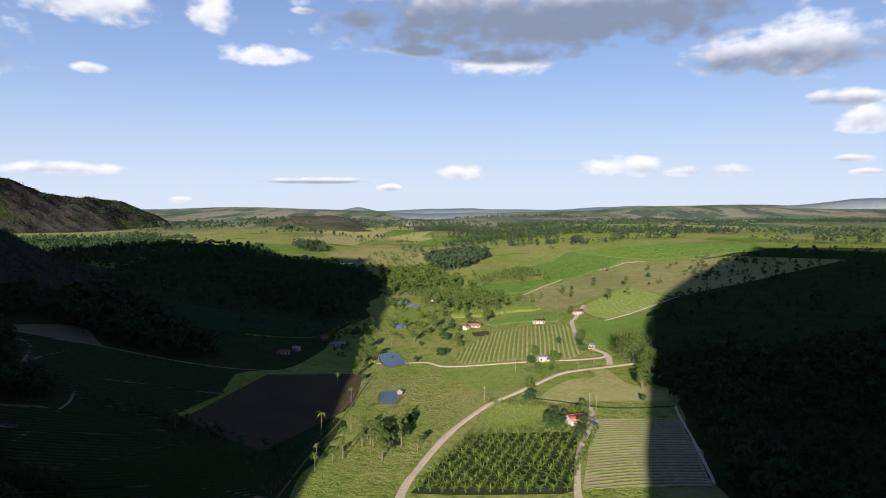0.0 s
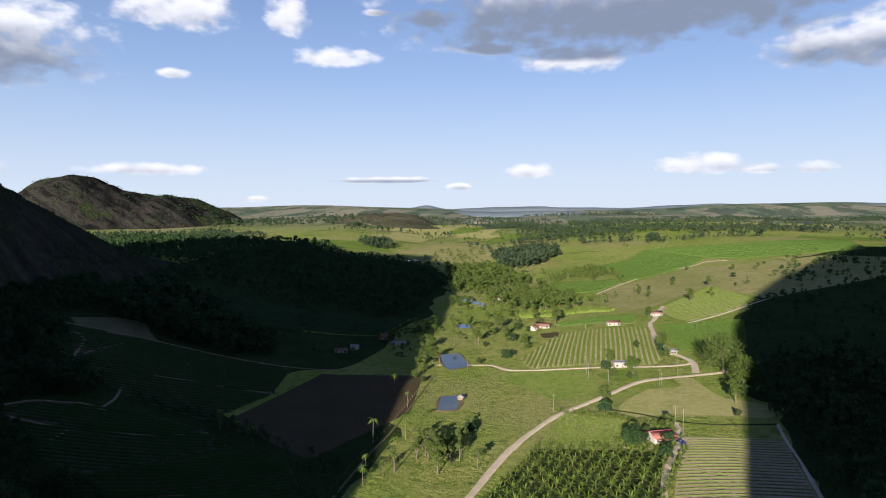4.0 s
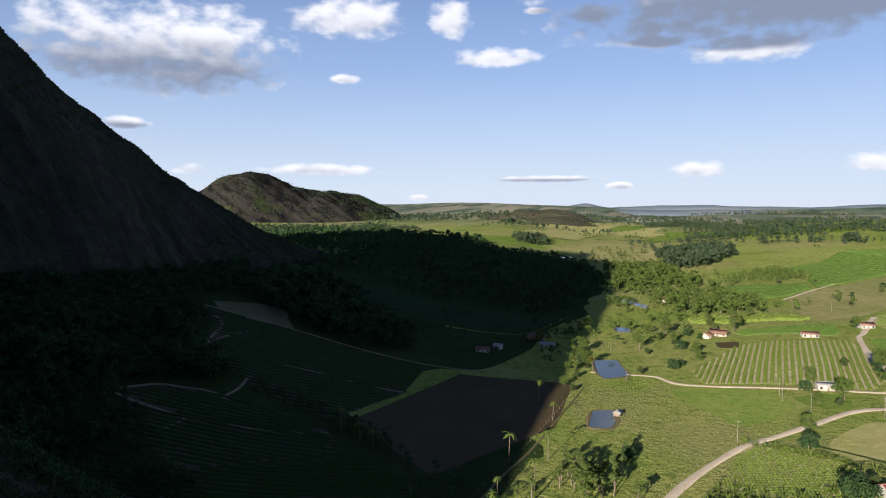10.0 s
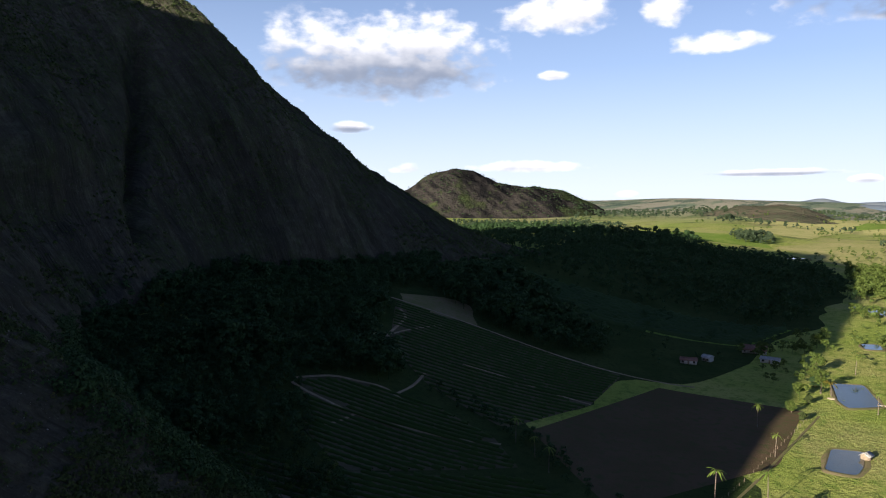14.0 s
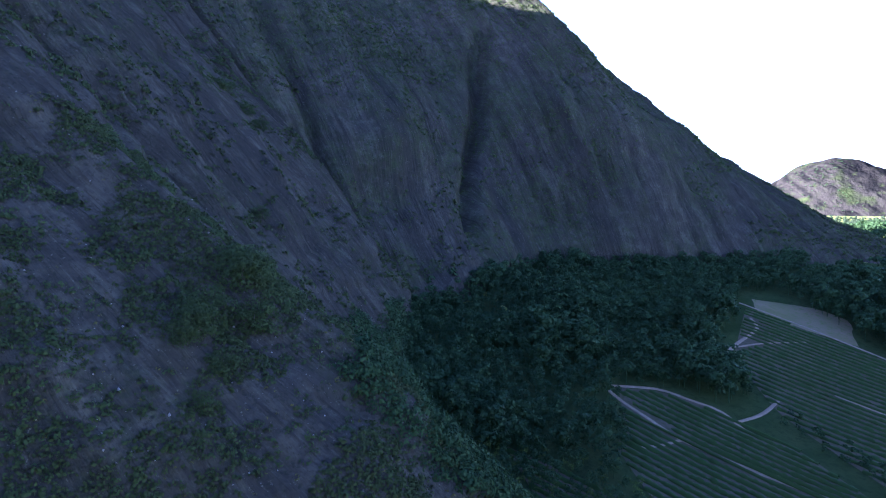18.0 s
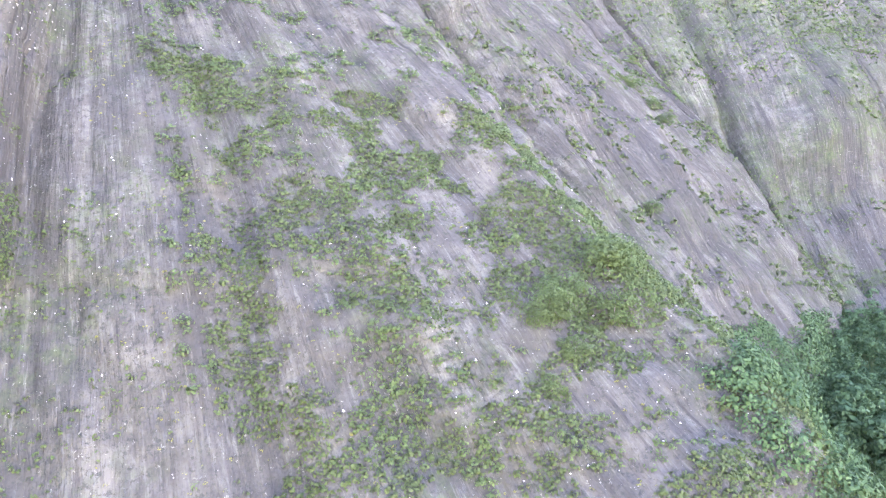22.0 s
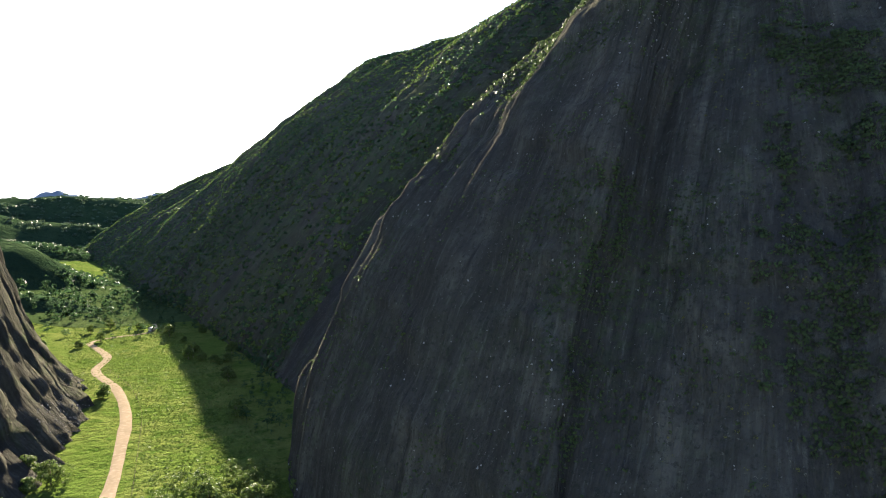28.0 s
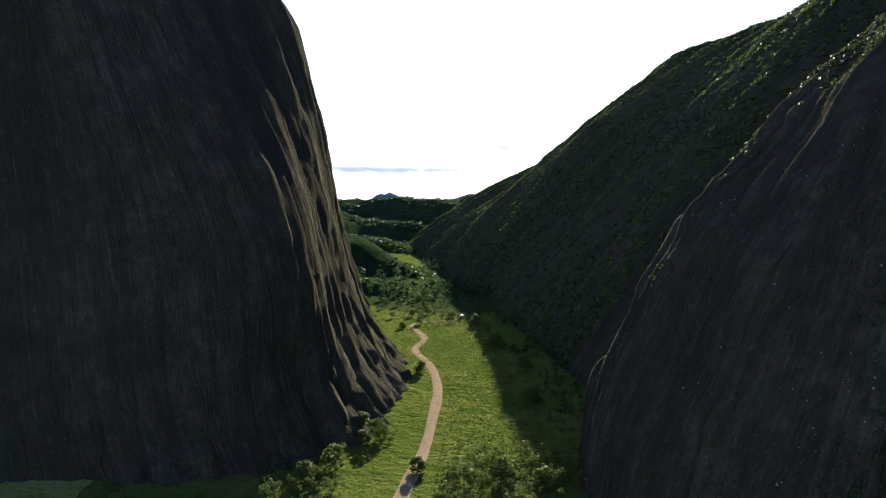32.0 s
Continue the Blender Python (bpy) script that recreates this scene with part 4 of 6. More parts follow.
# ---- roads, tracks and ponds ----
road("road", [(-24, 20), (-26, -20), (-31, -59), (-33, -97), (-34, -141), (-29, -188), (-18, -231), (-22, -268), (-10, -314)], 5.6,
     "tan dirt road winding through the pass", mat=TANROAD)
road("lane", [(-10, -314), (-14, -326), (-26, -336), (-44, -344), (-50, -370), (-46, -420), (-40, -470), (10, -640)], 3.4, "narrow lane beyond the bend of the pass", mat=TANROAD)
road("road", [(-24, 20), (-22, 110), (-21, 190), (-19, 258), (-11, 293), (2, 330), (22, 364), (36, 376), (53, 392), (73, 412), (103, 425), (125, 432)], 4.4, "pale dirt road beside the coconut grove")
road("lane", [(-52, 486), (-17, 484), (3, 462), (64, 445), (103, 450), (111, 459)], 3.0, "narrow dirt lane across the fields")
road("lane", [(140, 680), (118, 610), (111, 590), (104, 527), (105, 485), (111, 459), (106, 430)], 4.2, "dirt lane climbing past the houses")
road("lane", [(48, 238), (52, 262), (59, 289), (71, 319), (74, 340)], 3.0, "dirt lane between grove and field")
road("track", [(-70, 240), (-68, 259), (-63, 317), (-58, 354), (-51, 452)], 1.3, "grassy dirt track along the fence", mat=SOIL)
road("track", [(-226, 297), (-218, 297), (-205, 299), (-193, 301), (-176, 309), (-156, 320), (-143, 330)], 2.0, "pale footpath through the coffee", mat=TANROAD)
road("track", [(-193, 301), (-192, 291), (-193, 282)], 1.6, "pale footpath down the coffee slope", mat=TANROAD)
road("track", [(-197, 330), (-199, 344), (-205, 360)], 1.6, "short dirt link between the coffee paths", mat=TANROAD)
road("track", [(-272, 420), (-261, 412), (-250, 388), (-243, 374)], 2.0, "pale dirt track up to the fallow strip", mat=TANROAD)
road("track", [(-191, 328), (-204, 330), (-214, 324), (-223, 317), (-229, 300)], 1.8, "pale dirt track round the coffee", mat=TANROAD)
road("track", [(-246, 378), (-247, 399), (-244, 425)], 1.2, "thin path across the coffee", mat=TANROAD)
road("track", [(-203, 389), (-182, 396), (-158, 399), (-138, 401)], 1.4, "thin path between coffee blocks", mat=TANROAD)
road("track", [(-290, 432), (-230, 448), (-146, 460), (-110, 466)], 1.6, "dirt track above the coffee", mat=TANROAD)
road("track", [(-175, 236), (-140, 262), (-104, 268), (-72, 258)], 2.0, "reddish dirt track below the spur", mat=TANROAD)
road("track", [(140, 588), (179, 624), (232, 682), (262, 705)], 2.5, "pale track round the terraces")
road("track", [(89, 775), (132, 862), (191, 953), (247, 1001), (276, 1035), (305, 1030)], 3.5, "pale farm track up the slope")


# ---- fields and their rows ----
def crop_rows(field, poly, way, gap, width, height, mat, seed, every=1.1, name="crop_row", bushy=False):
    """Hedge-like rows of a crop across a field, each a part of it."""
    rng = np.random.default_rng(seed)
    poly = np.asarray(poly, float)
    way = np.array(way, float) / np.hypot(*way)
    side = np.array([-way[1], way[0]])
    c = poly.mean(0)
    half = np.abs((poly - c) @ side).max()
    long = np.abs((poly - c) @ way).max()
    for off in np.arange(-half + gap / 2, half, gap):
        s = np.arange(-long, long, every)
        line = c + side * (off + 0.25 * np.sin(s / 23 + off / 9))[:, None] + way * s[:, None]
        ok = inside(line[:, 0], line[:, 1], poly)
        for track, wide in ROADLINES:
            if np.abs(track.mean(0) - c).max() < 220:
                ok &= np.sqrt(((line[:, None] - track[None]) ** 2).sum(-1)).min(1) > wide / 2 + 2.0
        if ok.sum() < 6:
            continue
        line = line[ok]
        n = len(line)
        z = ground_z(line[:, 0], line[:, 1])
        if bushy:
            leaves = 9
            d = rng.normal(size=(n, leaves, 3))
            d[..., 2] = np.abs(d[..., 2])
            d /= np.linalg.norm(d, axis=-1)[..., None]
            q = np.c_[line, z + 0.1][:, None] + d * (width / 2, width / 2, height) * rng.uniform(0.6, 1.0, (n, leaves, 1))
            u = np.cross(d, rng.normal(size=d.shape))
            u *= width * 0.24 / np.linalg.norm(u, axis=-1)[..., None]
            w = np.cross(d, u) * 0.7
            part(name, mesh_from(name, np.stack([q - u, q - w, q + u, q + w], 2).reshape(-1, 3), np.arange(4 * n * leaves).reshape(-1, 4)), mat, field)
            continue
        lump = rng.uniform(0.75, 1.25, n) * np.where(rng.uniform(size=n) > 0.03, 1, 0.45) * (np.where(np.arange(n) % 2, 1.15, 0.6) if abs(way[1]) > abs(way[0]) else 1)
        a = np.array([-1.0, -0.8, 0.0, 0.8, 1.0])
        h = np.array([0.0, 0.62, 1.0, 0.62, 0.0])
        w = width / 2 * lump[:, None] * rng.uniform(0.75, 1.25, (n, 5)) * a[None]
        hh = height * lump[:, None] * rng.uniform(0.75, 1.2, (n, 5)) * h[None]
        v = np.concatenate([line[:, None] + side[None, None] * w[..., None] + way[None, None] * rng.uniform(-0.3, 0.3, (n, 5, 1)),
                            (z[:, None] + hh + 0.05)[..., None]], -1).reshape(-1, 3)
        part(name, mesh_from(name, v, sheet(n, 5)[:, ::-1]), mat, field)


def cropped(name, poly, soil, label, way, gap, width, height, crop, seed, category="field", every=1.1, bushy=False):
    f = draped(name, poly, soil, label, category)
    crop_rows(f, poly, way, gap, width, height, crop, seed, every, bushy=bushy)
    return f


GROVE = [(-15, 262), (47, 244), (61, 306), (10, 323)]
# shade between the palms is put into this dark ground colour
draped("grove_ground", GROVE, DARKGROUND, "dark ground of a coconut grove, palm shade in its colour", "field")
cropped("young_grove", [(12, 325), (25, 371), (56, 353), (59, 309)], LIGHTSOIL, "dense green rows of young palms", (1, 0.1), 2.1, 1.85, 0.8, CROP, 31, bushy=True)
cropped("mulched_field", [(51, 246), (72, 322), (113, 321), (98, 240)], PALE, "pale mulched field with thin green rows", (1, -0.03), 2.9, 0.75, 0.35, CROP, 32)
cropped("row_field", [(5, 492), (36, 561), (104, 581), (101, 478), (85, 448), (11, 463)], LIGHTSOIL, "green field in long straight rows", (0.13, 1), 3.3, 2.2, 1.1, CROP, 33, every=0.6, bushy=True)
cropped("garden_field", [(34, 606), (69, 622), (105, 640), (103, 607), (97, 592), (75, 594), (40, 592)], LIGHTSOIL, "small green plot between the houses", (1, 0.25), 3.2, 2.0, 1.2, DEEPCROP, 43)
cropped("bright_field", [(115, 586), (185, 593), (160, 510), (147, 481), (112, 492)], LUSH, "bright green field of low crops", (1, 0.1), 2.6, 2.5, 0.6, DEEPCROP, 34, every=0.8, bushy=True)
cropped("terraced_field", [(131, 664), (209, 788), (218, 786), (230, 683), (179, 628), (143, 596), (135, 617)], LIGHTSOIL, "terraced field with thin green rows", (1, 0.62), 5.0, 2.0, 0.8, CROP, 35, every=1.4)
draped("dry_meadow", ragged([(70, 398), (104, 421), (116, 400), (114, 345), (82, 342), (58, 362)], 13, 5), DRY, "dry yellowish meadow beside the road")
draped("maize_stubble", [(-142, 352), (-124, 453), (-58, 456), (-54, 379), (-88, 309)], BROWN, "brown field of dry maize")
draped("hillside_pasture", [(92, 779), (131, 853), (245, 988), (413, 970), (480, 800), (303, 727), (236, 692), (211, 794), (128, 675), (104, 662), (89, 690)], OLIVE, "dry hillside pasture", gap=12, lift=0.2)
cropped("upper_plantation", [(33, 866), (77, 882), (129, 905), (125, 856), (90, 791), (65, 780), (32, 820)], SOIL, "green plantation rows on the slope", (1, 0.3), 5, 3.2, 1.6, DEEPCROP, 36, every=2.0)
cropped("slope_plantation", [(287, 1074), (248, 1008), (133, 868), (134, 937), (149, 1003), (121, 1065), (179, 1116), (223, 1218)], LUSH, "long green plantation up the slope", (1, 0.5), 6, 3.6, 1.6, DEEPCROP, 42, every=2.2)
cropped("ridge_plantation", [(225, 1220), (416, 1204), (540, 1199), (470, 985), (318, 1033), (289, 1076)], LUSH, "green plantation along the ridge", (1, -0.2), 7, 3.6, 1.6, DEEPCROP, 37, every=2.4)
draped("lit_meadow", [(-620, 1330), (-560, 1480), (-300, 1500), (-240, 1340), (-400, 1310)], LUSH, "sunlit yellow-green meadow beyond the shadow", gap=20, lift=0.5)
draped("far_field", [(-100, 1650), (100, 1800), (420, 1750), (300, 1560), (60, 1540)], LUSH, "green far field", gap=25, lift=0.6)
draped("far_field", [(500, 1300), (560, 1420), (800, 1380), (760, 1260)], LUSH, "green far field behind the ridge", gap=25, lift=0.6)
draped("far_pasture", [(-420, 1900), (-300, 2300), (-40, 2200), (-80, 1850)], DRY, "pale far pasture", gap=25, lift=0.6)
draped("far_pasture", [(300, 2100), (500, 2600), (1100, 2500), (900, 2000)], DRY, "pale far pasture on a rise", gap=30, lift=0.7)
COFFEE_A = [(-227, 302), (-222, 317), (-204, 331), (-191, 329), (-177, 337), (-148, 333), (-128, 318), (-166, 268), (-195, 276), (-206, 288)]
COFFEE_B = [(-284, 430), (-230, 446), (-146, 458), (-138, 400), (-150, 344), (-198, 352), (-238, 372)]
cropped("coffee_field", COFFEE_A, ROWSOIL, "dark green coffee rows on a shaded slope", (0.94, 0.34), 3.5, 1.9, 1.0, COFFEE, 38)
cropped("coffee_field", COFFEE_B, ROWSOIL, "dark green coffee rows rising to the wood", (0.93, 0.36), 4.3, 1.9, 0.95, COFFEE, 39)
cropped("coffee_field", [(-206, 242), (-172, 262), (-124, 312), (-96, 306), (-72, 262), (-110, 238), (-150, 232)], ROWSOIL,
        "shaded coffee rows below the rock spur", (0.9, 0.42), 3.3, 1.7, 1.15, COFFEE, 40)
cropped("orchard", [(-290, 600), (-98, 668), (-112, 585), (-240, 540)], LUSH, "shaded orchard in wide rows", (0.95, 0.3), 7, 4.2, 3.2, DARKLEAF, 41, every=2.2)
draped("fallow_strip", ragged([(-291, 446), (-274, 432), (-234, 449), (-257, 478), (-274, 474)], 3, 6), SOIL, "pale fallow strip above the coffee")
draped("pass_meadow", [(-110, 60), (-130, -100), (-150, -250), (-110, -400), (60, -400), (30, -300), (-4, -190), (0, -120), (20, -60), (60, -5), (40, 60), (-40, 90)],
       MEADOW, "bright green meadow on the floor of the pass", lift=0.1, gap=8)
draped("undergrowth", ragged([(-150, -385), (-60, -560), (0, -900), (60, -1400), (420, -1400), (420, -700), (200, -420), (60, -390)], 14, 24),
       DARKGROUND, "dull green ground in the valley beyond the pass", lift=0.3, gap=16)
# dark sheet over weedy ground; its colour deepens the massif's shade
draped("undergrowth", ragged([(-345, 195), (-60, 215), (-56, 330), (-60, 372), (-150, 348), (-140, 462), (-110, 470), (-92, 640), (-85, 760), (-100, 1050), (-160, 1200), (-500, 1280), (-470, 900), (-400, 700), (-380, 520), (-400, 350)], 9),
       DARKGROUND, "dark ground cover deepening the massif's shade", lift=0.05, gap=12)
# dark sheet cut along the dome's cast shadow to deepen it
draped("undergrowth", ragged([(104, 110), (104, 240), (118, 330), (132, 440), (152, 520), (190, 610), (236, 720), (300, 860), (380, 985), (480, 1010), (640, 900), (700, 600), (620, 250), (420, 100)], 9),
       DARKGROUND, "dark ground cover deepening the rock dome's shade", lift=0.16, gap=14)
draped("mown_meadow", ragged([(-4, 452), (8, 412), (24, 388), (46, 398), (50, 425), (40, 445), (14, 456)], 7, 6), MOWN, "smooth green meadow below the lane", gap=8)
draped("farmyard", ragged([(21, 572), (37, 572), (35, 550), (23, 554)], 2, 5), BROWN, "bare brown yard in front of the farmhouse", lift=0.14)
cropped("cane_strip", [(5, 683), (36, 679), (88, 673), (95, 664), (85, 653), (38, 643), (6, 660)], LUSH, "strip of pale green sugar cane", (1, -0.35), 3.0, 2.6, 2.6, CROP, 44, every=1.5)
draped("garden_island", ragged([(49, 431), (58, 436), (72, 437), (71, 412), (62, 412), (52, 419)], 2, 5), LUSH, "weedy garden round the sheet-roofed shed", lift=0.2)
road("track", [(100, 244), (108, 285), (115, 326), (118, 340)], 1.6, "pale path along the mulched field")
road("ditch", [(46, 366), (61, 354), (74, 343), (87, 338), (118, 340)], 1.6, "dark overgrown ditch along the meadow", mat=DARKGROUND)
draped("tan_hillside", ragged([(-357, 1684), (-284, 1598), (-239, 1913), (-230, 2180), (-330, 2000)], 20, 40), DRY, "dry tan hillside far up the valley", gap=25, lift=0.6)
draped("far_field", ragged([(-204, 1943), (-103, 2076), (-122, 2590), (-195, 2300)], 14, 40), LUSH, "deep green far field", gap=25, lift=0.7)
draped("far_field", ragged([(-86, 1633), (-39, 1878), (57, 1721), (-31, 1551)], 10, 40), LUSH, "deep green far field below the woodland belt", gap=25, lift=0.9)
draped("tan_hillside", ragged([(-351, 1640), (-294, 2069), (-215, 2800), (-128, 2603), (-112, 1962), (-210, 1950), (-223, 1588)], 10, 30), DRY, "bare tan slope far up the valley", gap=30, lift=0.5)
draped("mottled_slope", ragged([(-236, 1367), (-187, 1551), (-46, 1523), (-29, 1260), (-91, 1179), (-175, 1261)], 14, 30), OLIVE, "olive pasture slope up the valley", gap=20, lift=0.4)
draped("tan_hillside", ragged([(-133, 1921), (-71, 1916), (-37, 1771), (-82, 1762)], 10, 30), DRY, "bare tan far field", gap=25, lift=1.1)

# ---- ponds ----
def pond(outline, label):
    """A pond with an earth bank round still water."""
    line = resample(np.array(outline + outline[:1], float), 2.0)[:-1]
    line = 0.5 * line + 0.25 * (np.roll(line, 1, 0) + np.roll(line, -1, 0))
    c = line.mean(0)
    level = float(ground_z(*c)) + 0.45
    ob = thing("pond", label, "pond", "ponds in the valley")
    n = len(line)
    fan = np.array([(i, (i + 1) % n, n) for i in range(n)])
    part("water", mesh_from("water", np.vstack([np.c_[line, np.full(n, level)], [[*c, level]]]), fan), WATER, ob)
    out = line + (line - c) / np.linalg.norm(line - c, axis=1)[:, None] * 2.6
    crown = line + (line - c) / np.linalg.norm(line - c, axis=1)[:, None] * 0.9
    v = np.vstack([np.c_[line, np.full(n, level - 0.3)], np.c_[crown, np.full(n, level + 0.25)], np.c_[out, ground_z(out[:, 0], out[:, 1]) - 0.1]])
    f = [((i + 1) % n + k * n, i + k * n, i + (k + 1) * n, (i + 1) % n + (k + 1) * n) for k in (0, 1) for i in range(n)]
    part("bank", mesh_from("bank", v, np.array(f), True), SOIL, ob, "grassy earth bank")


pond([(-54, 516), (-40, 522), (-29, 484), (-42, 472), (-47, 482)], "square pond reflecting the blue sky")
pond([(-41, 409), (-30, 413), (-29, 395), (-30, 385), (-40, 384)], "small square pond with a hut on its bank")
pond([(-76, 832), (-50, 830), (-43, 788), (-32, 771), (-34, 752), (-53, 785), (-72, 802)], "long pond among trees")
pond([(-52, 640), (-42, 644), (-38, 625), (-48, 622)], "small pond in the pasture")
pond([(-235, 1230), (-200, 1250), (-170, 1240), (-190, 1222)], "far pond catching the sky")


# ---- houses, sheds, poles and fences ----
def slab(pieces):
    return mesh_from("slab", *joined(pieces))


def house(x, y, turn, length, depth, wall, rise, roof_mat, wall_mat, label, name="house", porch=False):
    """A gabled house: walls, roof slopes with eaves, door, windows with frames."""
    ob = thing(name, label, "house", "farm buildings")
    ob.matrix_basis = pose(x, y, float(ground_z(x, y)) - 0.1, 0, 0, turn)
    a, b, t = length / 2, depth / 2, 0.18
    for s in (-1, 1):
        part("wall", slab([box(-a, a, s * b - t / 2, s * b + t / 2, 0, wall)]), wall_mat, ob)
        v = np.array([(s * a - t / 2, -b, 0), (s * a - t / 2, b, 0), (s * a - t / 2, b, wall), (s * a - t / 2, 0, wall + rise), (s * a - t / 2, -b, wall)])
        v = np.vstack([v, v + (t, 0, 0)])
        bm = bmesh.new()
        vs = [bm.verts.new(p) for p in v]
        bm.faces.new(vs[:5][::-1])
        bm.faces.new(vs[5:])
        for i in range(5):
            j = (i + 1) % 5
            bm.faces.new((vs[i], vs[j], vs[5 + j], vs[5 + i]))
        part("gable", bm, wall_mat, ob)
        e = 0.6
        out, drop = b + e, rise * e / b
        p = np.array([(-a - e, 0, wall + rise + 0.05), (a + e, 0, wall + rise + 0.05), (a + e, s * out, wall - drop + 0.05), (-a - e, s * out, wall - drop + 0.05)])
        q = np.vstack([p, p + (0, 0, 0.14)])
        f = np.array([(3, 2, 1, 0), (4, 5, 6, 7), (0, 1, 5, 4), (1, 2, 6, 5), (2, 3, 7, 6), (3, 0, 4, 7)])
        slope = part("roof_slope", mesh_from("roof_slope", q, f), roof_mat, ob)
        for k in range(int(length / 1.2)):
            u = -a - e + 0.5 + k * 1.2
            rib = np.array([(u, 0, wall + rise + 0.19), (u + 0.25, 0, wall + rise + 0.19), (u + 0.25, s * out, wall - drop + 0.19), (u, s * out, wall - drop + 0.19)])
            part("tile_rib", mesh_from("tile_rib", np.vstack([rib, rib + (0, 0, 0.06)]), f), roof_mat, slope)
    part("ridge_cap", slab([box(-a - 0.6, a + 0.6, -0.16, 0.16, wall + rise + 0.12, wall + rise + 0.3)]), roof_mat, ob)
    for s in (-1, 1):
        door = part("door", slab([box(-0.45, 0.45, s * (b + 0.11) - 0.03, s * (b + 0.11) + 0.03, 0.05, 2.1)]), WOOD, ob)
        for u in np.linspace(-a + 1.4, a - 1.4, max(2, int(length / 3.2))):
            if abs(u) < 1.1:
                continue
            w = part("window", slab([box(u - 0.55, u + 0.55, s * (b + 0.10) - 0.02, s * (b + 0.10) + 0.02, 0.95, 2.0)]), DARK, ob)
            part("frame", slab([box(u - 0.65, u - 0.55, s * (b + 0.12) - 0.04, s * (b + 0.12) + 0.04, 0.9, 2.05),
                                box(u + 0.55, u + 0.65, s * (b + 0.12) - 0.04, s * (b + 0.12) + 0.04, 0.9, 2.05),
                                box(u - 0.65, u + 0.65, s * (b + 0.12) - 0.04, s * (b + 0.12) + 0.04, 0.82, 0.95)]), WOOD, w)
    if porch:
        part("porch_roof", slab([box(-a, a, -b - 2.6, -b - 0.1, wall - 0.35, wall - 0.25)]), roof_mat, ob)
        for u in np.linspace(-a + 0.3, a - 0.3, 4):
            part("post", slab([box(u - 0.08, u + 0.08, -b - 2.5, -b - 2.34, 0, wall - 0.35)]), WOOD, ob)
    return ob


house(63, 319, 20, 9.5, 7, 2.7, 1.6, REDROOF, WHITEWASH, "red-roofed farmhouse among palms at the grove", porch=True)
house(124, 630, 15, 9, 6, 2.7, 1.6, TILE, WHITEWASH, "white farmhouse with a red tiled roof by the lane")
house(25, 598, -25, 12, 7, 2.7, 2.0, TILE, WHITEWASH, "old farmhouse with a brown tiled roof under trees", porch=True)
house(17, 594, 60, 9, 6, 2.5, 1.5, TILE, WHITEWASH, "tiled outbuilding beside the old farmhouse", "outbuilding")
house(81, 586, 8, 10, 5, 2.6, 1.3, TILE, WHITEWASH, "long white house at the top of the row field")
house(66, 446, 5, 9, 6, 2.6, 1.2, ZINC, WHITEWASH, "grey sheet-roofed shed beside the lane", "shed")
house(104, 481, 10, 5, 4, 2.4, 1.0, ZINC, WHITEWASH, "small white hut at the lane crossing", "shed")
house(61, 780, 30, 9, 6, 2.7, 1.5, ZINC, WHITEWASH, "far white farm building on the slope", "shed")
house(-104, 572, 10, 14, 9, 2.7, 2.0, TILE, WHITEWASH, "shaded farmhouse with a tiled roof in the hollow", porch=True)
house(-121, 529, -10, 5, 5, 2.8, 1.0, ZINC, WHITEWASH, "small pale shed in the shaded orchard", "shed")
house(-128, 515, 15, 9, 5, 2.4, 1.2, TILE, WHITEWASH, "low tiled shed beside the orchard", "shed")
house(-90, 548, 0, 10, 5, 2.4, 1.1, ZINC, WHITEWASH, "grey sheet-roofed barn by the pond", "shed")
house(40, 655, 20, 9, 6, 2.6, 1.5, TILE, WHITEWASH, "distant cottage among trees")
house(-20, 800, -10, 12, 7, 2.7, 1.8, TILE, WHITEWASH, "brick-coloured farmhouse by the long pond")
house(-30, 1080, 15, 14, 8, 2.7, 1.8, TILE, WHITEWASH, "distant farmhouse with a tiled roof")
house(-10, 1240, 0, 14, 8, 2.7, 1.8, TILE, WHITEWASH, "distant farmhouse on the valley side")
house(-29, 405, 70, 3.2, 2.6, 2.0, 0.8, ZINC, WOOD, "tiny wooden pump hut on the pond bank", "shed")
house(-47, -352, 30, 3.0, 2.4, 2.2, 0.8, ZINC, WHITEWASH, "tiny white hut at the bend of the pass road", "shed")


def utility_pole(x, y, turn, tall=9.0):
    ob = thing("utility_pole", "slim grey concrete power pole with a crossarm", "pole", "power line")
    ob.matrix_basis = set_down(ob, x, y, turn)
    part("shaft", mesh_from("shaft", *tube([(0, 0, -0.6), (0, 0, tall)], [0.11, 0.075], 8)), STONE, ob)
    part("crossarm", slab([box(-1.0, 1.0, -0.07, 0.07, tall - 0.75, tall - 0.6)]), WOOD, ob)
    for u in (-0.9, 0, 0.9):
        part("insulator", mesh_from("insulator", *tube([(u, 0, tall - 0.6), (u, 0, tall - 0.35)], [0.06, 0.05], 6)), ZINC, ob)
    return ob


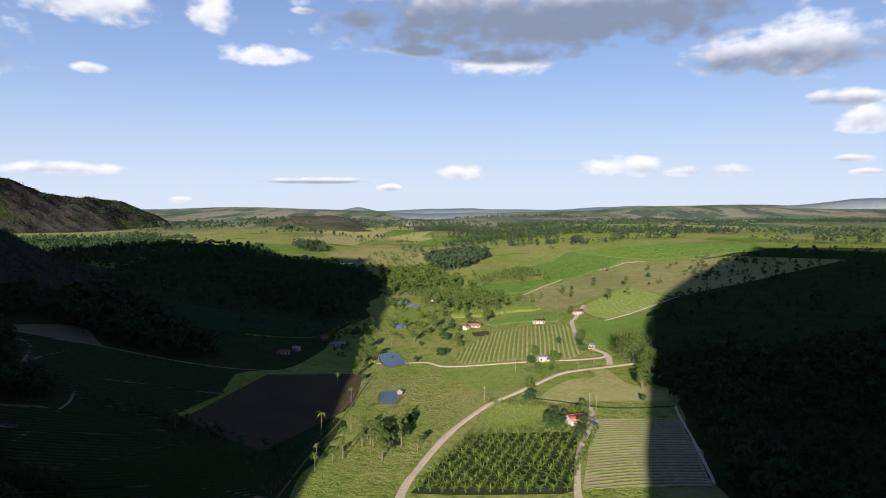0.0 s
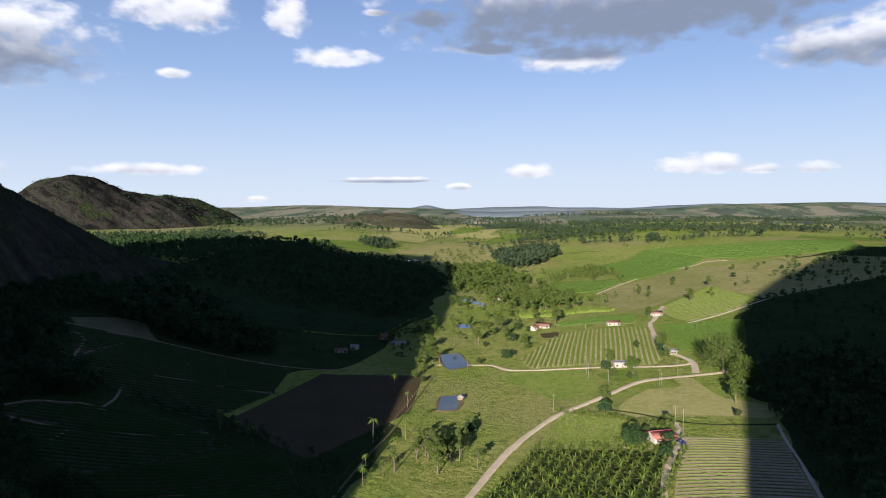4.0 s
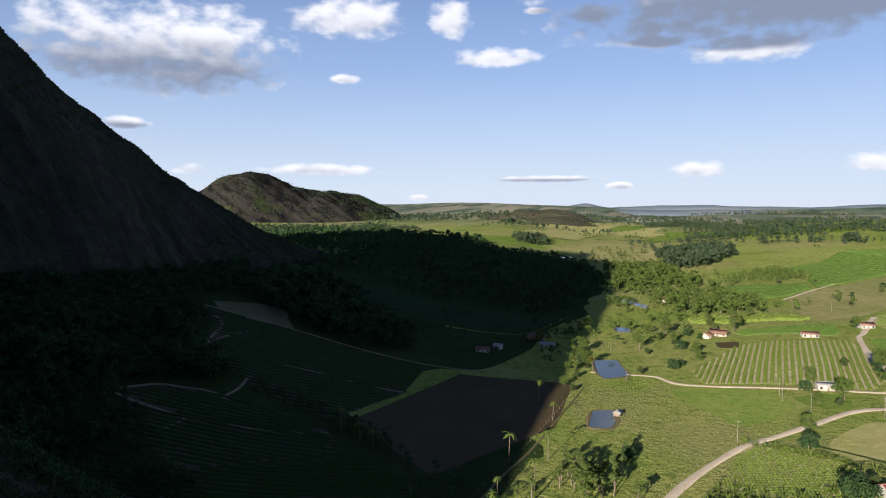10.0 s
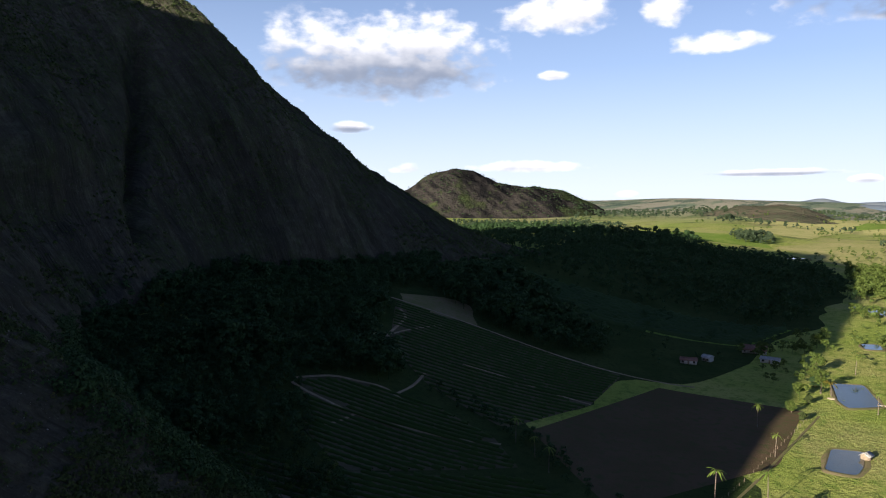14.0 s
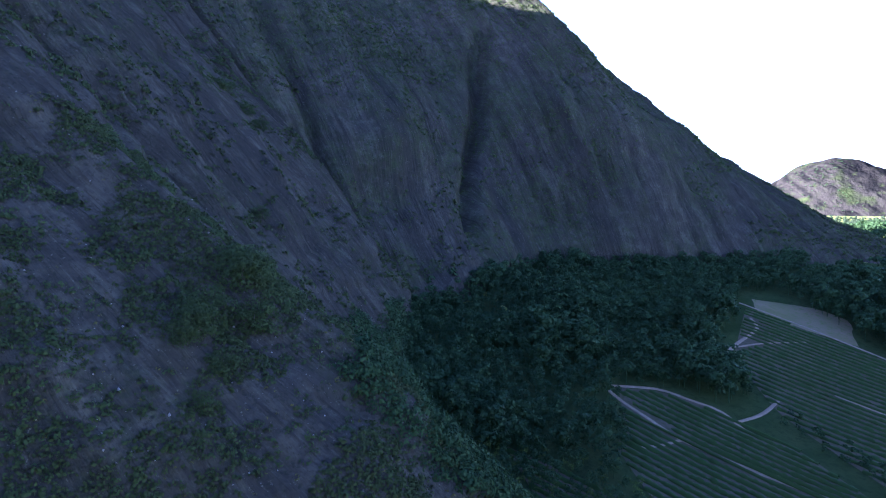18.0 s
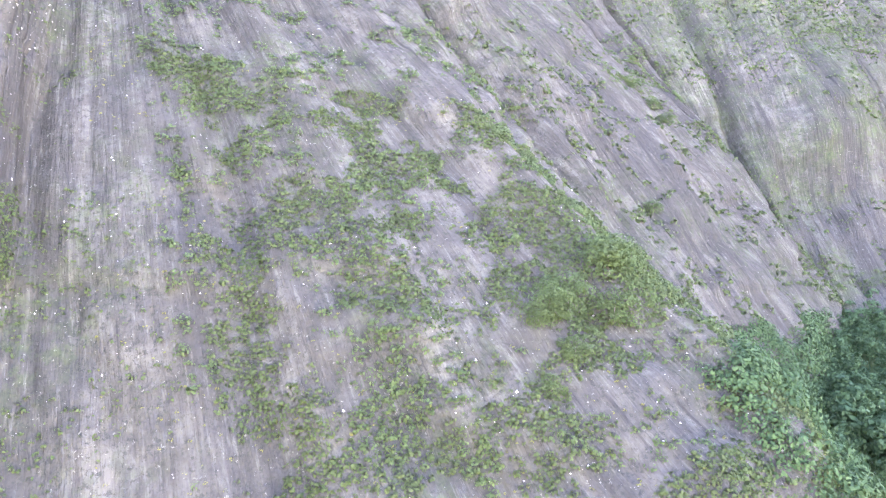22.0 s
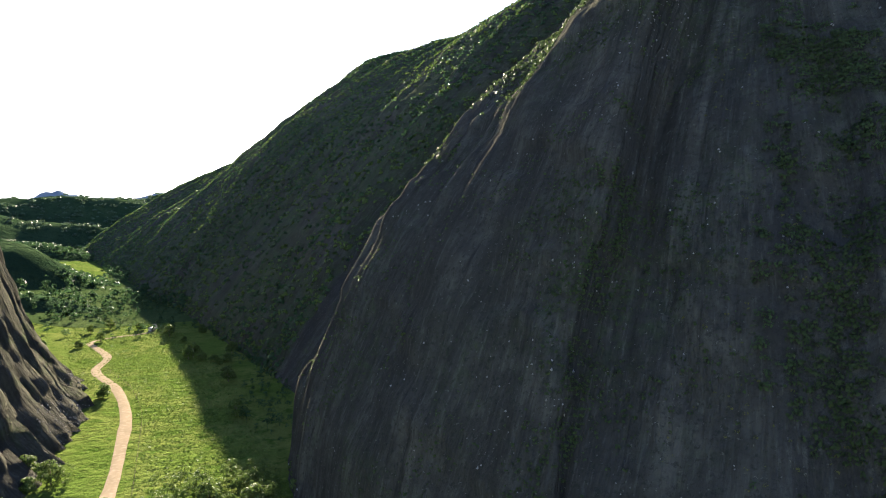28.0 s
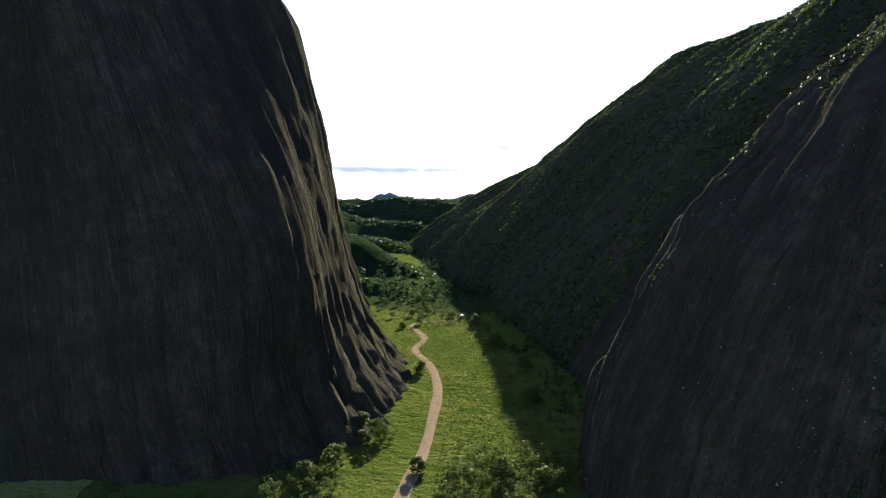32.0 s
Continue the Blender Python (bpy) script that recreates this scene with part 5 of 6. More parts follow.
def pickup(x, y, turn):
    ob = thing("pickup_truck", "dark blue pickup truck parked by the red-roofed farmhouse", "car")
    ob.matrix_basis = set_down(ob, x, y, turn)
    ob.matrix_basis.translation.z += 0.28
    body = mesh_from("body", *joined([box(-0.85, 0.85, -2.4, 2.4, 0.45, 0.95), box(-0.8, 0.8, 0.9, 2.35, 0.95, 1.08), box(-0.85, -0.78, -2.4, -0.6, 0.95, 1.2), box(0.78, 0.85, -2.4, -0.6, 0.95, 1.2)]))
    part("body", body, CARPAINT, ob)
    v = np.array([(-0.78, -0.6, 0.95), (0.78, -0.6, 0.95), (0.78, 1.1, 0.95), (-0.78, 1.1, 0.95), (-0.66, -0.45, 1.6), (0.66, -0.45, 1.6), (0.66, 0.5, 1.6), (-0.66, 0.5, 1.6)])
    cab = part("cabin", mesh_from("cabin", v, box(0, 1, 0, 1, 0, 1)[1]), CARPAINT, ob)
    part("windscreen", mesh_from("windscreen", np.array([(-0.66, 1.09, 1.0), (0.66, 1.09, 1.0), (0.58, 0.56, 1.56), (-0.58, 0.56, 1.56)]) + (0, 0.03, 0.02), np.array([(0, 1, 2, 3)])), DARK, cab)
    for sx in (-0.8, 0.8):
        for sy in (-1.5, 1.5):
            part("wheel", mesh_from("wheel", *tube([(sx - 0.11, sy, 0.36), (sx + 0.11, sy, 0.36)], [0.36, 0.36], 12)), RUBBER, ob)


pickup(70, 314, 20)
LINE = [(21, 371), (80, 404), (75, 331), (44, 435), (55, 551), (140, 560), (73, 337), (44, 425), (53, 407), (95, 427), (79, 395), (30, 680), (115, 700)]
for k, (px, py) in enumerate(LINE):
    utility_pole(px, py, 30 * k)


def make_fence(points, gap, label):
    ob = thing("fence", label, "fence", "field fences")
    line = resample(smooth_line(points, 40), gap)
    post = mesh_from("post", *tube([(0, 0, -0.4), (0, 0, 1.35)], [0.08, 0.07], 5))
    post.materials.append(WOOD)
    for x, y in line:
        p = part("post", post, WOOD, ob)
        p.location = (x, y, float(ground_z(x, y)))
    for h in (0.5, 0.9, 1.25):
        p = np.c_[line, ground_z(line[:, 0], line[:, 1]) + h]
        part("wire", mesh_from("wire", *tube(p, np.full(len(p), 0.006), 3)), WOOD, ob)


make_fence([(-71, 262), (-66, 317), (-61, 354), (-54, 452)], 5.0, "post and wire fence along the dirt track")
make_fence([(-22, 262), (-14, 296), (0, 334), (20, 368), (34, 380)], 5.0, "post and wire fence beside the dirt road")
make_fence([(-36, -20), (-39, -97), (-40, -141), (-35, -188), (-24, -231)], 5.0, "post and wire fence beside the pass road")

# ---- single trees ----
PALM = [palm_thing("coconut_palm", "young coconut palm with upright arching fronds in the grove", 1.2, 2.4, 60 + k, PALMLEAF, "coconut grove", 19, 0.9, 0.75, (0.9, 2.3)) for k in range(4)]
ga, gb = np.array(GROVE[0]), np.array(GROVE[1]) - GROVE[0]
gc = np.array(GROVE[3]) - GROVE[0]
spots = [ga + gb * (i + 0.5) / 13 + gc * (j + 0.5) / 13 + RNG.normal(scale=0.25, size=2) for j in range(13) for i in range(13)]
spots += [np.array((23, 366)) + np.array((45, -34)) * k / 13 for k in range(14)] + [(66, 309), (70, 326), (54, 318), (60, 300), (71, 318), (64, 330), (45, 318)]
plant(PALM, spots, RNG, 0.9, 1.1)
SLIM = [palm_thing("wild_palm", "tall slim wild palm in the pasture", 10, 3.0, 70 + k, PALMLEAF, "wild palms", 12, 0.7) for k in range(2)]
plant(SLIM, [(-57, 388), (-64, 332), (-58, 285), (-49, 309), (-60, 300), (-50, 340), (-30, 470), (-70, 420), (-46, 545), (-140, 336), (-128, 330), (-118, 322)], RNG)
GOLD = palm_thing("golden_palm", "palm with yellow drying fronds beside the pond", 7, 4.0, 75, YELLOW, "", 15, 0.8)
GOLD.matrix_basis = set_down(GOLD, -51, 490, 40)
BIG = tree_thing("spreading_tree", "huge spreading tree at the edge of the shadow", 22, 17, 80, AIRYLEAF, 40, 85, 0.55, low=0.32)
BIG.matrix_basis = set_down(BIG, 122, 432, 10)
BIG2 = tree_thing("spreading_tree", "large dense tree beside the huge one", 16, 9, 81, LEAF, 22, 95, 0.55, low=0.2)
BIG2.matrix_basis = set_down(BIG2, 124, 404, 50)
KINDS = [tree_thing("pasture_tree", lab, h, sp, 90 + k, mt, 15, 75, 0.45, "pasture trees", 0.22) for k, (lab, h, sp, mt) in enumerate((
    ("rounded green tree in the pasture", 9, 4.6, LEAF), ("tall airy tree in the pasture", 12, 4.4, LEAF),
    ("low dense dark tree in the pasture", 6.5, 4.0, DARKLEAF), ("small yellowish green tree", 5, 2.6, SCRUB)))]
near = [(48, 382), (-56, 493), (-60, 505), (-58, 470), (-62, 520), (-64, 535),
        (0, 562), (-6, 575), (8, 540), (101, 497), (98, 490), (84, 499), (70, 440), (60, 452), (56, 441), (76, 450), (22, 612), (36, 610), (12, 590),
        (30, 595), (120, 640), (116, 622), (64, 312), (58, 326), (68, 330), (-28, 560), (-15, 600), (-30, 640), (20, 640), (50, 660), (-5, 500),
        (-22, 545), (10, 520), (-30, 300), (-20, 350), (-56, 440), (-62, 450), (110, 372), (118, 384), (104, 350), (180, 820), (215, 800), (260, 860),
        (240, 790), (300, 800), (170, 700), (190, 860), (330, 960), (280, 930), (360, 880), (150, 800), (140, 920), (230, 960), (100, 900)]
near += [(45, 362), (77, 452), (97, 469), (99, 493), (0, 508), (-23, 489), (-17, 591), (-6, 578), (-1, 557), (5, 633), (-28, 634), (-12, 610), (3, 605), (66, 417), (58, 420), (70, 428)]
plant(KINDS, near, RNG, 0.75, 1.2)
SLENDER = [tree_thing("slender_tree", "slim light green tree with a bare pale trunk", h, 2.6, 130 + k, AIRYLEAF, 10, 60, 0.36, "slender grove", 0.55) for k, h in enumerate((11, 9, 12.5))]
plant(SLENDER, [(-41 + 4.6 * (k % 5) + 1.3 * math.sin(7.0 * k), 313 + 6.0 * (k // 5) + 1.6 * math.cos(5.0 * k)) for k in range(20)] + [(-48, 300), (-52, 296), (-14, 306), (-22, 352)], RNG, 0.75, 1.1)
MANGO = tree_thing("mango_tree", "dense dark green mango tree beside the red-roofed farmhouse", 9, 6, 85, DARKLEAF, 16, 110, 0.5, low=0.2)
MANGO.matrix_basis = set_down(MANGO, 51, 314, 0)
MANGO_TWIN = copy_thing(MANGO, set_down(MANGO, 61, 300, 120, 0.6))
PASS = [tree_thing("pass_tree", lab, h, sp, 110 + k, LEAF, 14, 80, 0.42, "trees in the pass", 0.2) for k, (lab, h, sp) in enumerate((
    ("rounded tree on the meadow of the pass", 7, 4.2), ("spreading shrubby tree in the pass", 5, 3.8)))]
plant(PASS, [(-76, -120), (-85, -227), (-65, -243), (-24, -174), (-8, -355), (-80, -330), (-58, -325), (14, -300), (-72, -236), (-78, -232), (-68, -248), (-80, -222), (-14, -70), (-8, -66), (-6, -78),
             (-30, -40), (-58, -34), (-70, -30), (-2, -42), (4, -28), (-80, -180), (-40, -360), (-20, -372), (-66, -300), (-90, -250), (-5, -300), (-16, -322)], RNG, 0.7, 1.2)
CLUMP = tree_thing("rock_tree", "dense green tree clinging to the rock spur", 9, 8.5, 120, CLUMPLEAF, 17, 130, 0.4, "trees on the spur", 0.1)


# ---- woods and scrub ----
APRON = [(-330, 208), (-245, 220), (-208, 236), (-194, 256), (-183, 274), (-203, 287), (-228, 301), (-224, 320), (-206, 335), (-211, 357), (-248, 371), (-272, 412), (-292, 434), (-300, 470), (-345, 560), (-352, 430), (-388, 350), (-366, 270)]
wood("forest", scatter(ragged(APRON, 3, 8), 4.9, RNG), 5, 13, DARKLEAF, "dense dark green forest below the rock wall", 1, 6, 34, 0.66)
wood("forest", scatter(ragged([(-310, 232), (-225, 205), (-165, 222), (-138, 236), (-150, 258), (-185, 268), (-210, 262)], 3, 8), 4.6, RNG), 4, 9, DARKLEAF, "forest along the foot of the rock spur", 37, 6, 32, 0.62)
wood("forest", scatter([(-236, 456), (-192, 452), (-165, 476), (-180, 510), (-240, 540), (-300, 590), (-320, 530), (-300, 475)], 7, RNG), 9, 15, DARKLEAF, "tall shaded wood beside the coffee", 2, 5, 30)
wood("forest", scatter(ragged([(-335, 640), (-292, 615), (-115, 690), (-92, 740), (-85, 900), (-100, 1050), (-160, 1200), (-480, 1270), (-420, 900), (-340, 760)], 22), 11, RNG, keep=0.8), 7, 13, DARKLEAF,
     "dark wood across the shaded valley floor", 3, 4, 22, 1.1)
wood("river_wood", scatter([(-100, 1083), (-39, 1156), (20, 960), (43, 800), (69, 672), (30, 664), (8, 689), (-28, 760), (-28, 830), (-66, 840), (-79, 871)], 10, RNG, keep=0.72),
     6, 12, LEAF, "sunlit trees along the stream", 4, 4, 28, 1.0)
wood("loose_trees", scatter([(-60, 1180), (-20, 1060), (40, 1000), (60, 900), (30, 780), (100, 700), (20, 690), (-30, 640), (-50, 700), (-40, 900), (-110, 1150), (-180, 1270), (-150, 1420), (-60, 1400)], 15, RNG, keep=0.5), 4, 9, LEAF, "trees strewn over the sunlit valley side", 38, 4, 26, 0.8)
wood("river_wood", scatter([(-60, 560), (0, 600), (20, 640), (-10, 690), (-60, 760), (-70, 650)], 15, RNG, keep=0.5), 4, 9, LEAF, "loose trees in the sunlit pasture", 18, 4, 28, 0.9)
wood("plantation_trees", scatter([(38, 901), (134, 951), (145, 1003), (119, 1062), (72, 1019), (47, 952)], 7, RNG), 4, 6, LEAF, "young orchard trees on the slope", 19, 3, 20, 1.0)
wood("river_wood", scatter([(-80, 470), (-62, 470), (-58, 545), (-66, 640), (-90, 650), (-110, 560), (-95, 530)], 9, RNG, keep=0.55), 4, 8, LEAF, "trees by the ponds and sheds", 5, 5, 30, 0.9)
wood("hill_wood", scatter(ragged([(-42, 1275), (-18, 1125), (20, 1080), (80, 1204), (66, 1275), (10, 1300)], 12), 9, RNG, keep=0.8), 12, 22, FARWOOD, "dark wooded knoll", 6, 4, 22, 1.1)
wood("river_wood", scatter(ragged([(-113, 1135), (-78, 885), (-41, 872), (-12, 940), (14, 882), (12, 995), (-14, 1075), (-45, 1180)], 8), 9, RNG, keep=0.85), 7, 13, LEAF, "dense dark grove beside the stream", 26, 5, 28, 0.9)
wood("river_wood", scatter(ragged([(-21, 855), (-1, 690), (27, 715), (65, 672), (74, 745), (37, 765), (15, 800)], 7), 8.5, RNG, keep=0.7), 5, 10, LEAF, "trees round the slope farm", 27, 5, 28, 0.9)
wood("river_wood", scatter(ragged([(-73, 795), (-66, 745), (-42, 757), (-46, 800)], 3), 6, RNG, keep=0.85), 4, 7, LEAF, "bushy trees before the long pond", 28, 5, 30, 0.8)
wood("far_wood", scatter(ragged([(-352, 1498), (-296, 1364), (-244, 1407), (-281, 1529)], 10), 11, RNG, keep=0.9), 9, 15, FARWOOD, "dark wood beside the sunlit meadow", 29, 4, 22, 1.0)
wood("hill_foot_wood", scatter(ragged([(-1250, 1560), (-1050, 1420), (-760, 1330), (-620, 1300), (-600, 1480), (-640, 1700), (-900, 1900)], 25, 40), 15, RNG, keep=0.85), 8, 15, FARWOOD, "wood along the foot of the rock hill", 34, 3, 18, 1.3)
wood("hill_foot_wood", scatter(ragged([(-900, 1150), (-640, 1000), (-430, 900), (-400, 1050), (-330, 1280), (-560, 1300), (-900, 1500)], 18, 30), 13, RNG, keep=0.9), 10, 18, DARKLEAF, "tall wood between the massif and the rock hill", 35, 3, 20, 1.2)
wood("spur_foot_scrub", scatter(ragged([(-216, 228), (-172, 232), (-158, 258), (-182, 275), (-198, 256)], 3, 6), 3.6, RNG, keep=0.85), 1.6, 4.5, LEAF, "dense shrubs at the foot of the rock spur", 36, 5, 26, 0.6)
# loose trees added to darken the slope in the dome's shade
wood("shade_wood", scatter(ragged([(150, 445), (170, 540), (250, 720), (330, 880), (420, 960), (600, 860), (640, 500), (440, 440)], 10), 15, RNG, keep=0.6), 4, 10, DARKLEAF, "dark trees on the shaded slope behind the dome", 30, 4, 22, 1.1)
wood("shelter_belt", scatter([(-100, 2300), (100, 1660), (420, 1480), (660, 1500), (660, 1610), (430, 1600), (120, 1800), (0, 2350)], 13, RNG), 8, 14, FARWOOD, "long dark belt of far woodland", 7, 3, 14, 1.5)
wood("far_thickets", np.concatenate([scatter(np.array([(0, 0), (1, 0.1), (1.1, 0.4), (0.2, 0.35)]) * (w, w) + (fx, fy), 30, RNG, keep=0.9) for fx, fy, w in (
    (700, 1700, 500), (900, 2400, 700), (1500, 2600, 700), (300, 2700, 600), (-500, 2900, 600), (-200, 2500, 350), (1300, 1900, 500), (-900, 3100, 500), (900, 3200, 800), (0, 3400, 700))]),
     9, 15, FARWOOD, "dark thickets over the far plain", 20, 3, 12, 1.7)
wood("shelter_belt", scatter([(-900, 1900), (-500, 2150), (-300, 2500), (-500, 2700), (-1000, 2400)], 34, RNG, keep=0.7), 12, 20, FARWOOD, "far wooded slopes", 8, 3, 12, 1.6)
def thicket_strips(count, rng):
    """Places of trees in long narrow strips of woodland over the far plain."""
    out = []
    for k in range(count):
        d = 1250 + 2000 * rng.uniform() ** 1.3
        c = np.array((rng.uniform(-0.32, 0.68) * d, d))
        long, deep = rng.uniform(60, 210), rng.uniform(8, 34)
        turn = rng.normal(scale=0.35)
        q = rng.uniform(-1, 1, (int(long * deep / 55) + 6, 2)) * (long, deep)
        q[:, 1] += 18 * np.sin(q[:, 0] / 50 + k)
        out.append(c + np.stack([q[:, 0] * math.cos(turn) - q[:, 1] * math.sin(turn), q[:, 0] * math.sin(turn) + q[:, 1] * math.cos(turn)], 1))
    return np.concatenate(out)


wood("far_hedgerows", thicket_strips(30, np.random.default_rng(77)), 7, 14, FARWOOD, "dark strips of woodland across the far plain", 33, 3, 12, 1.6)
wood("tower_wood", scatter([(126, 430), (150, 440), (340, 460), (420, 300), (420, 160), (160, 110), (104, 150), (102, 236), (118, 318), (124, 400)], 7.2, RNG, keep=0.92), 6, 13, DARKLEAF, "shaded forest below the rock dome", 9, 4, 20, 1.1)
wood("shade_scrub", scatter([(-330, 640), (-100, 690), (-92, 560), (-120, 470), (-235, 470), (-300, 560)], 13, RNG, keep=0.35), 3, 7, DARKLEAF, "loose shrubs in the shaded valley", 21, 4, 22)
far = np.stack([RNG.uniform(-900, 1500, 2400), RNG.uniform(700, 3400, 2400)], 1)
far = far[(far[:, 0] > -60) | (far[:, 1] > 1500)]
far = far[fractal(far[:, 0] / 220, far[:, 1] / 220, 15, 3) > 0.02]
wood("scattered_trees", far, 5, 11, LEAF, "scattered trees and thickets over far pastures", 10, 3, 16, 1.2, "trees")
south = np.stack([RNG.uniform(-100, 420, 3000), RNG.uniform(-1900, -400, 3000)], 1)
PASTURE_PATCH = ragged([(16, -632), (78, -640), (92, -900), (40, -1180), (0, -900)], 10, 20)
draped("valley_field", PASTURE_PATCH, MEADOW, "light green field in the valley beyond the pass", gap=20, lift=0.8)
south = south[~inside(south[:, 0], south[:, 1], PASTURE_PATCH)]
wood("pass_wood", south[fractal(south[:, 0] / 130, south[:, 1] / 130, 25, 3) > -0.16], 6, 12, DARKLEAF, "woods on the valley floor beyond the pass", 11, 3, 18, 1.1)
wood("pass_thicket", scatter(ragged([(-41, -54), (-61, -60), (-86, -46), (-83, -14), (-40, -14)], 4, 6), 3.0, RNG, keep=0.85), 2.0, 5.5, LEAF, "thicket of shrubs by the pass road", 15, 5, 40, 0.5)
wood("pass_thicket", scatter(ragged([(17, -49), (-1, -61), (-10, -20), (-4, -8), (20, -8)], 4, 6), 3.0, RNG, keep=0.8), 2.0, 5, LEAF, "thicket at the foot of the dome", 16, 5, 40, 0.5)
wood("pass_thicket", scatter(ragged([(-4, -84), (-17, -86), (-18, -64), (-6, -58)], 3, 5), 3.2, RNG, keep=0.8), 1.6, 4, LEAF, "low shrubs between dome and road", 22, 5, 36, 0.5)
wood("pass_scrub", scatter(ragged([(-96, -60), (-112, -140), (-116, -240), (-84, -240), (-92, -180), (-80, -110), (-84, -66)], 6, 10), 5, RNG, keep=0.6), 2, 5, DARKLEAF, "shrubs along the shaded foot of the ridge", 23, 5, 26, 0.6)
wood("pass_scrub", scatter(ragged([(-95, -262), (-60, -330), (-4, -330), (24, -350), (60, -560), (-20, -620), (-70, -440)], 8, 14), 11, RNG, keep=0.6), 3, 8, DARKLEAF, "scattered dark trees beyond the bend", 24, 5, 26, 0.7)
wood("creek_scrub", scatter([(-200, 346), (-150, 340), (-118, 322), (-112, 332), (-146, 350), (-196, 356)], 4.5, RNG, keep=0.75), 2.5, 5.5, DARKLEAF, "shrubs along the creek between the coffee blocks", 17, 4, 24)
wood("field_scrub", scatter([(-130, 318), (-96, 306), (-72, 262), (-60, 262), (-56, 300), (-90, 312), (-140, 352), (-150, 340)], 7, RNG, keep=0.7), 2.5, 6, DARKLEAF, "shrubs along the shaded field edge", 12, 4, 22)

tufts("rock_scrub", on_rock("rock_spur", 34000, 5, 0.335, 0.475, 0.05, 0.34, -0.02, 9), 0.4, 1.0, SCRUB, "field of green tufts low on the rock spur", 51, 10)
tufts("rock_scrub", on_rock("rock_spur", 9000, 15, 0.335, 0.48, 0.10, 0.44, 0.36, 9), 0.7, 1.6, CLUMPLEAF, "green bushes in patches on the rock spur", 63, 18)
tufts("yellow_scrub", on_rock("rock_spur", 1300, 25, 0.335, 0.5, 0.05, 0.34, -0.1, 17), 0.3, 0.6, YELLOWSCRUB, "yellowish rosettes among the tufts on the spur", 69, 9)
tufts("rock_scrub", on_rock("rock_spur", 26000, 35, 0.46, 0.86, 0.03, 0.62, 0.24, 17), 0.3, 0.8, SCRUB, "loose tufts over the bare rock spur", 70, 9)
tufts("ledge_scrub", on_rock("rock_spur", 16000, 6, 0.0, 0.95, 0.36, 0.9, 0.3, 15), 0.7, 1.9, CLUMPLEAF, "bushes in patches high on the rock spur", 52, 16)
tufts("ledge_scrub", on_rock("rock_spur", 9000, 45, 0.05, 0.34, 0.02, 0.5, 0.12, 14), 0.6, 1.7, SCRUB, "scrub on the ribs behind the spur", 71, 10)
def ravine_side(q):
    """The places low enough for trees in the ravine behind the spur."""
    return q[(q[:, 2] < 62 + (q[:, 0] + 170) * 0.1 + 9 * fractal(q[:, 0] / 14, q[:, 1] / 14, 83, 3)) & (q[:, 0] < -150) & (q[:, 1] > 178)]


tufts("ravine_trees", ravine_side(on_rock("rock_spur", 16000, 46, 0.0, 0.38, 0.0, 0.35, -0.4, 16)), 1.8, 4.4, DARKLEAF, "trees climbing the ravine behind the rock spur", 72, 40)
tufts("ravine_trees", on_rock("rock_face_north", 2600, 47, 0.55, 1.0, 0.0, 0.05, -0.1, 16), 1.8, 4.4, DARKLEAF, "trees at the foot of the rock wall", 73, 40)
tufts("wall_scrub", on_rock("rock_face_north", 16000, 7, 0.1, 1.0, 0.1, 0.98, 0.05, 45), 0.7, 1.8, SCRUB, "grass and scrub on the ledges of the rock wall", 53, 8)
tufts("wall_scrub", on_rock("rock_face_north", 16000, 17, 0.1, 1.0, 0.45, 1.0, -0.15, 60), 0.5, 1.3, SCRUB, "low turf high on the rock wall", 64, 7)
tufts("crest_scrub", on_rock("rock_face_north", 2500, 8, 0.2, 1.0, 0.93, 1.0, -0.5, 45), 1.5, 3.5, LEAF, "bushes along the crest", 54, 14)
tufts("flank_scrub", on_rock("rock_flank_south", 15000, 9, 0.0, 1.0, 0.02, 1.0, -0.3, 60), 1.0, 2.8, DARKLEAF, "scrub on the shaded ridge", 55, 8)
tufts("crest_scrub", on_rock("rock_flank_south", 2600, 10, 0.0, 0.8, 0.94, 1.0, 0.0, 40), 2.5, 6.0, DARKLEAF, "trees along the ridge crest", 56, 22)
stones("loose_stones", on_rock("rock_spur", 3600, 12, 0.3, 0.9, 0.01, 0.4, 0.0, 16), 0.08, 0.42, STONE, "pale loose stones on the spur", 61)
tufts("rim_scrub", on_rock("rock_spur", 14000, 18, 0.72, 1.0, 0.22, 0.8, -0.2, 30), 0.5, 1.4, SCRUB, "bushes over the edge of the rock spur", 65, 9)
stones("loose_stones", on_rock("rock_tower", 7000, 13, 0.46, 0.53, 0.0, 0.5, -0.3, 14), 0.12, 0.5, STONE, "stones strewn over the foot of the dome", 62)
tufts("meadow_tussocks", np.concatenate([np.c_[q, ground_z(q[:, 0], q[:, 1])] for q in (
    scatter([(-74, 15), (-84, -100), (-82, -180), (-72, -271), (-60, -400), (5, -420), (3, -300), (-14, -190), (-36, -190), (-40, -100), (-34, 0), (-30, 40), (-55, 45)], 1.7, RNG, keep=0.8),)]), 0.2, 0.75, TUSSOCK, "tussocks of fresh green grass", 57, 6)
tufts("pasture_bushes", np.concatenate([np.c_[q, ground_z(q[:, 0], q[:, 1])] for q in (
    scatter([(-66, 262), (-22, 262), (-10, 330), (-8, 420), (-50, 470), (-58, 560), (-50, 640), (20, 640), (0, 560), (-10, 480), (40, 440), (20, 380), (-60, 380)], 6.5, RNG, keep=0.16),)]), 0.5, 1.3, LEAF, "low bushes dotted over the rough pasture", 68, 26)
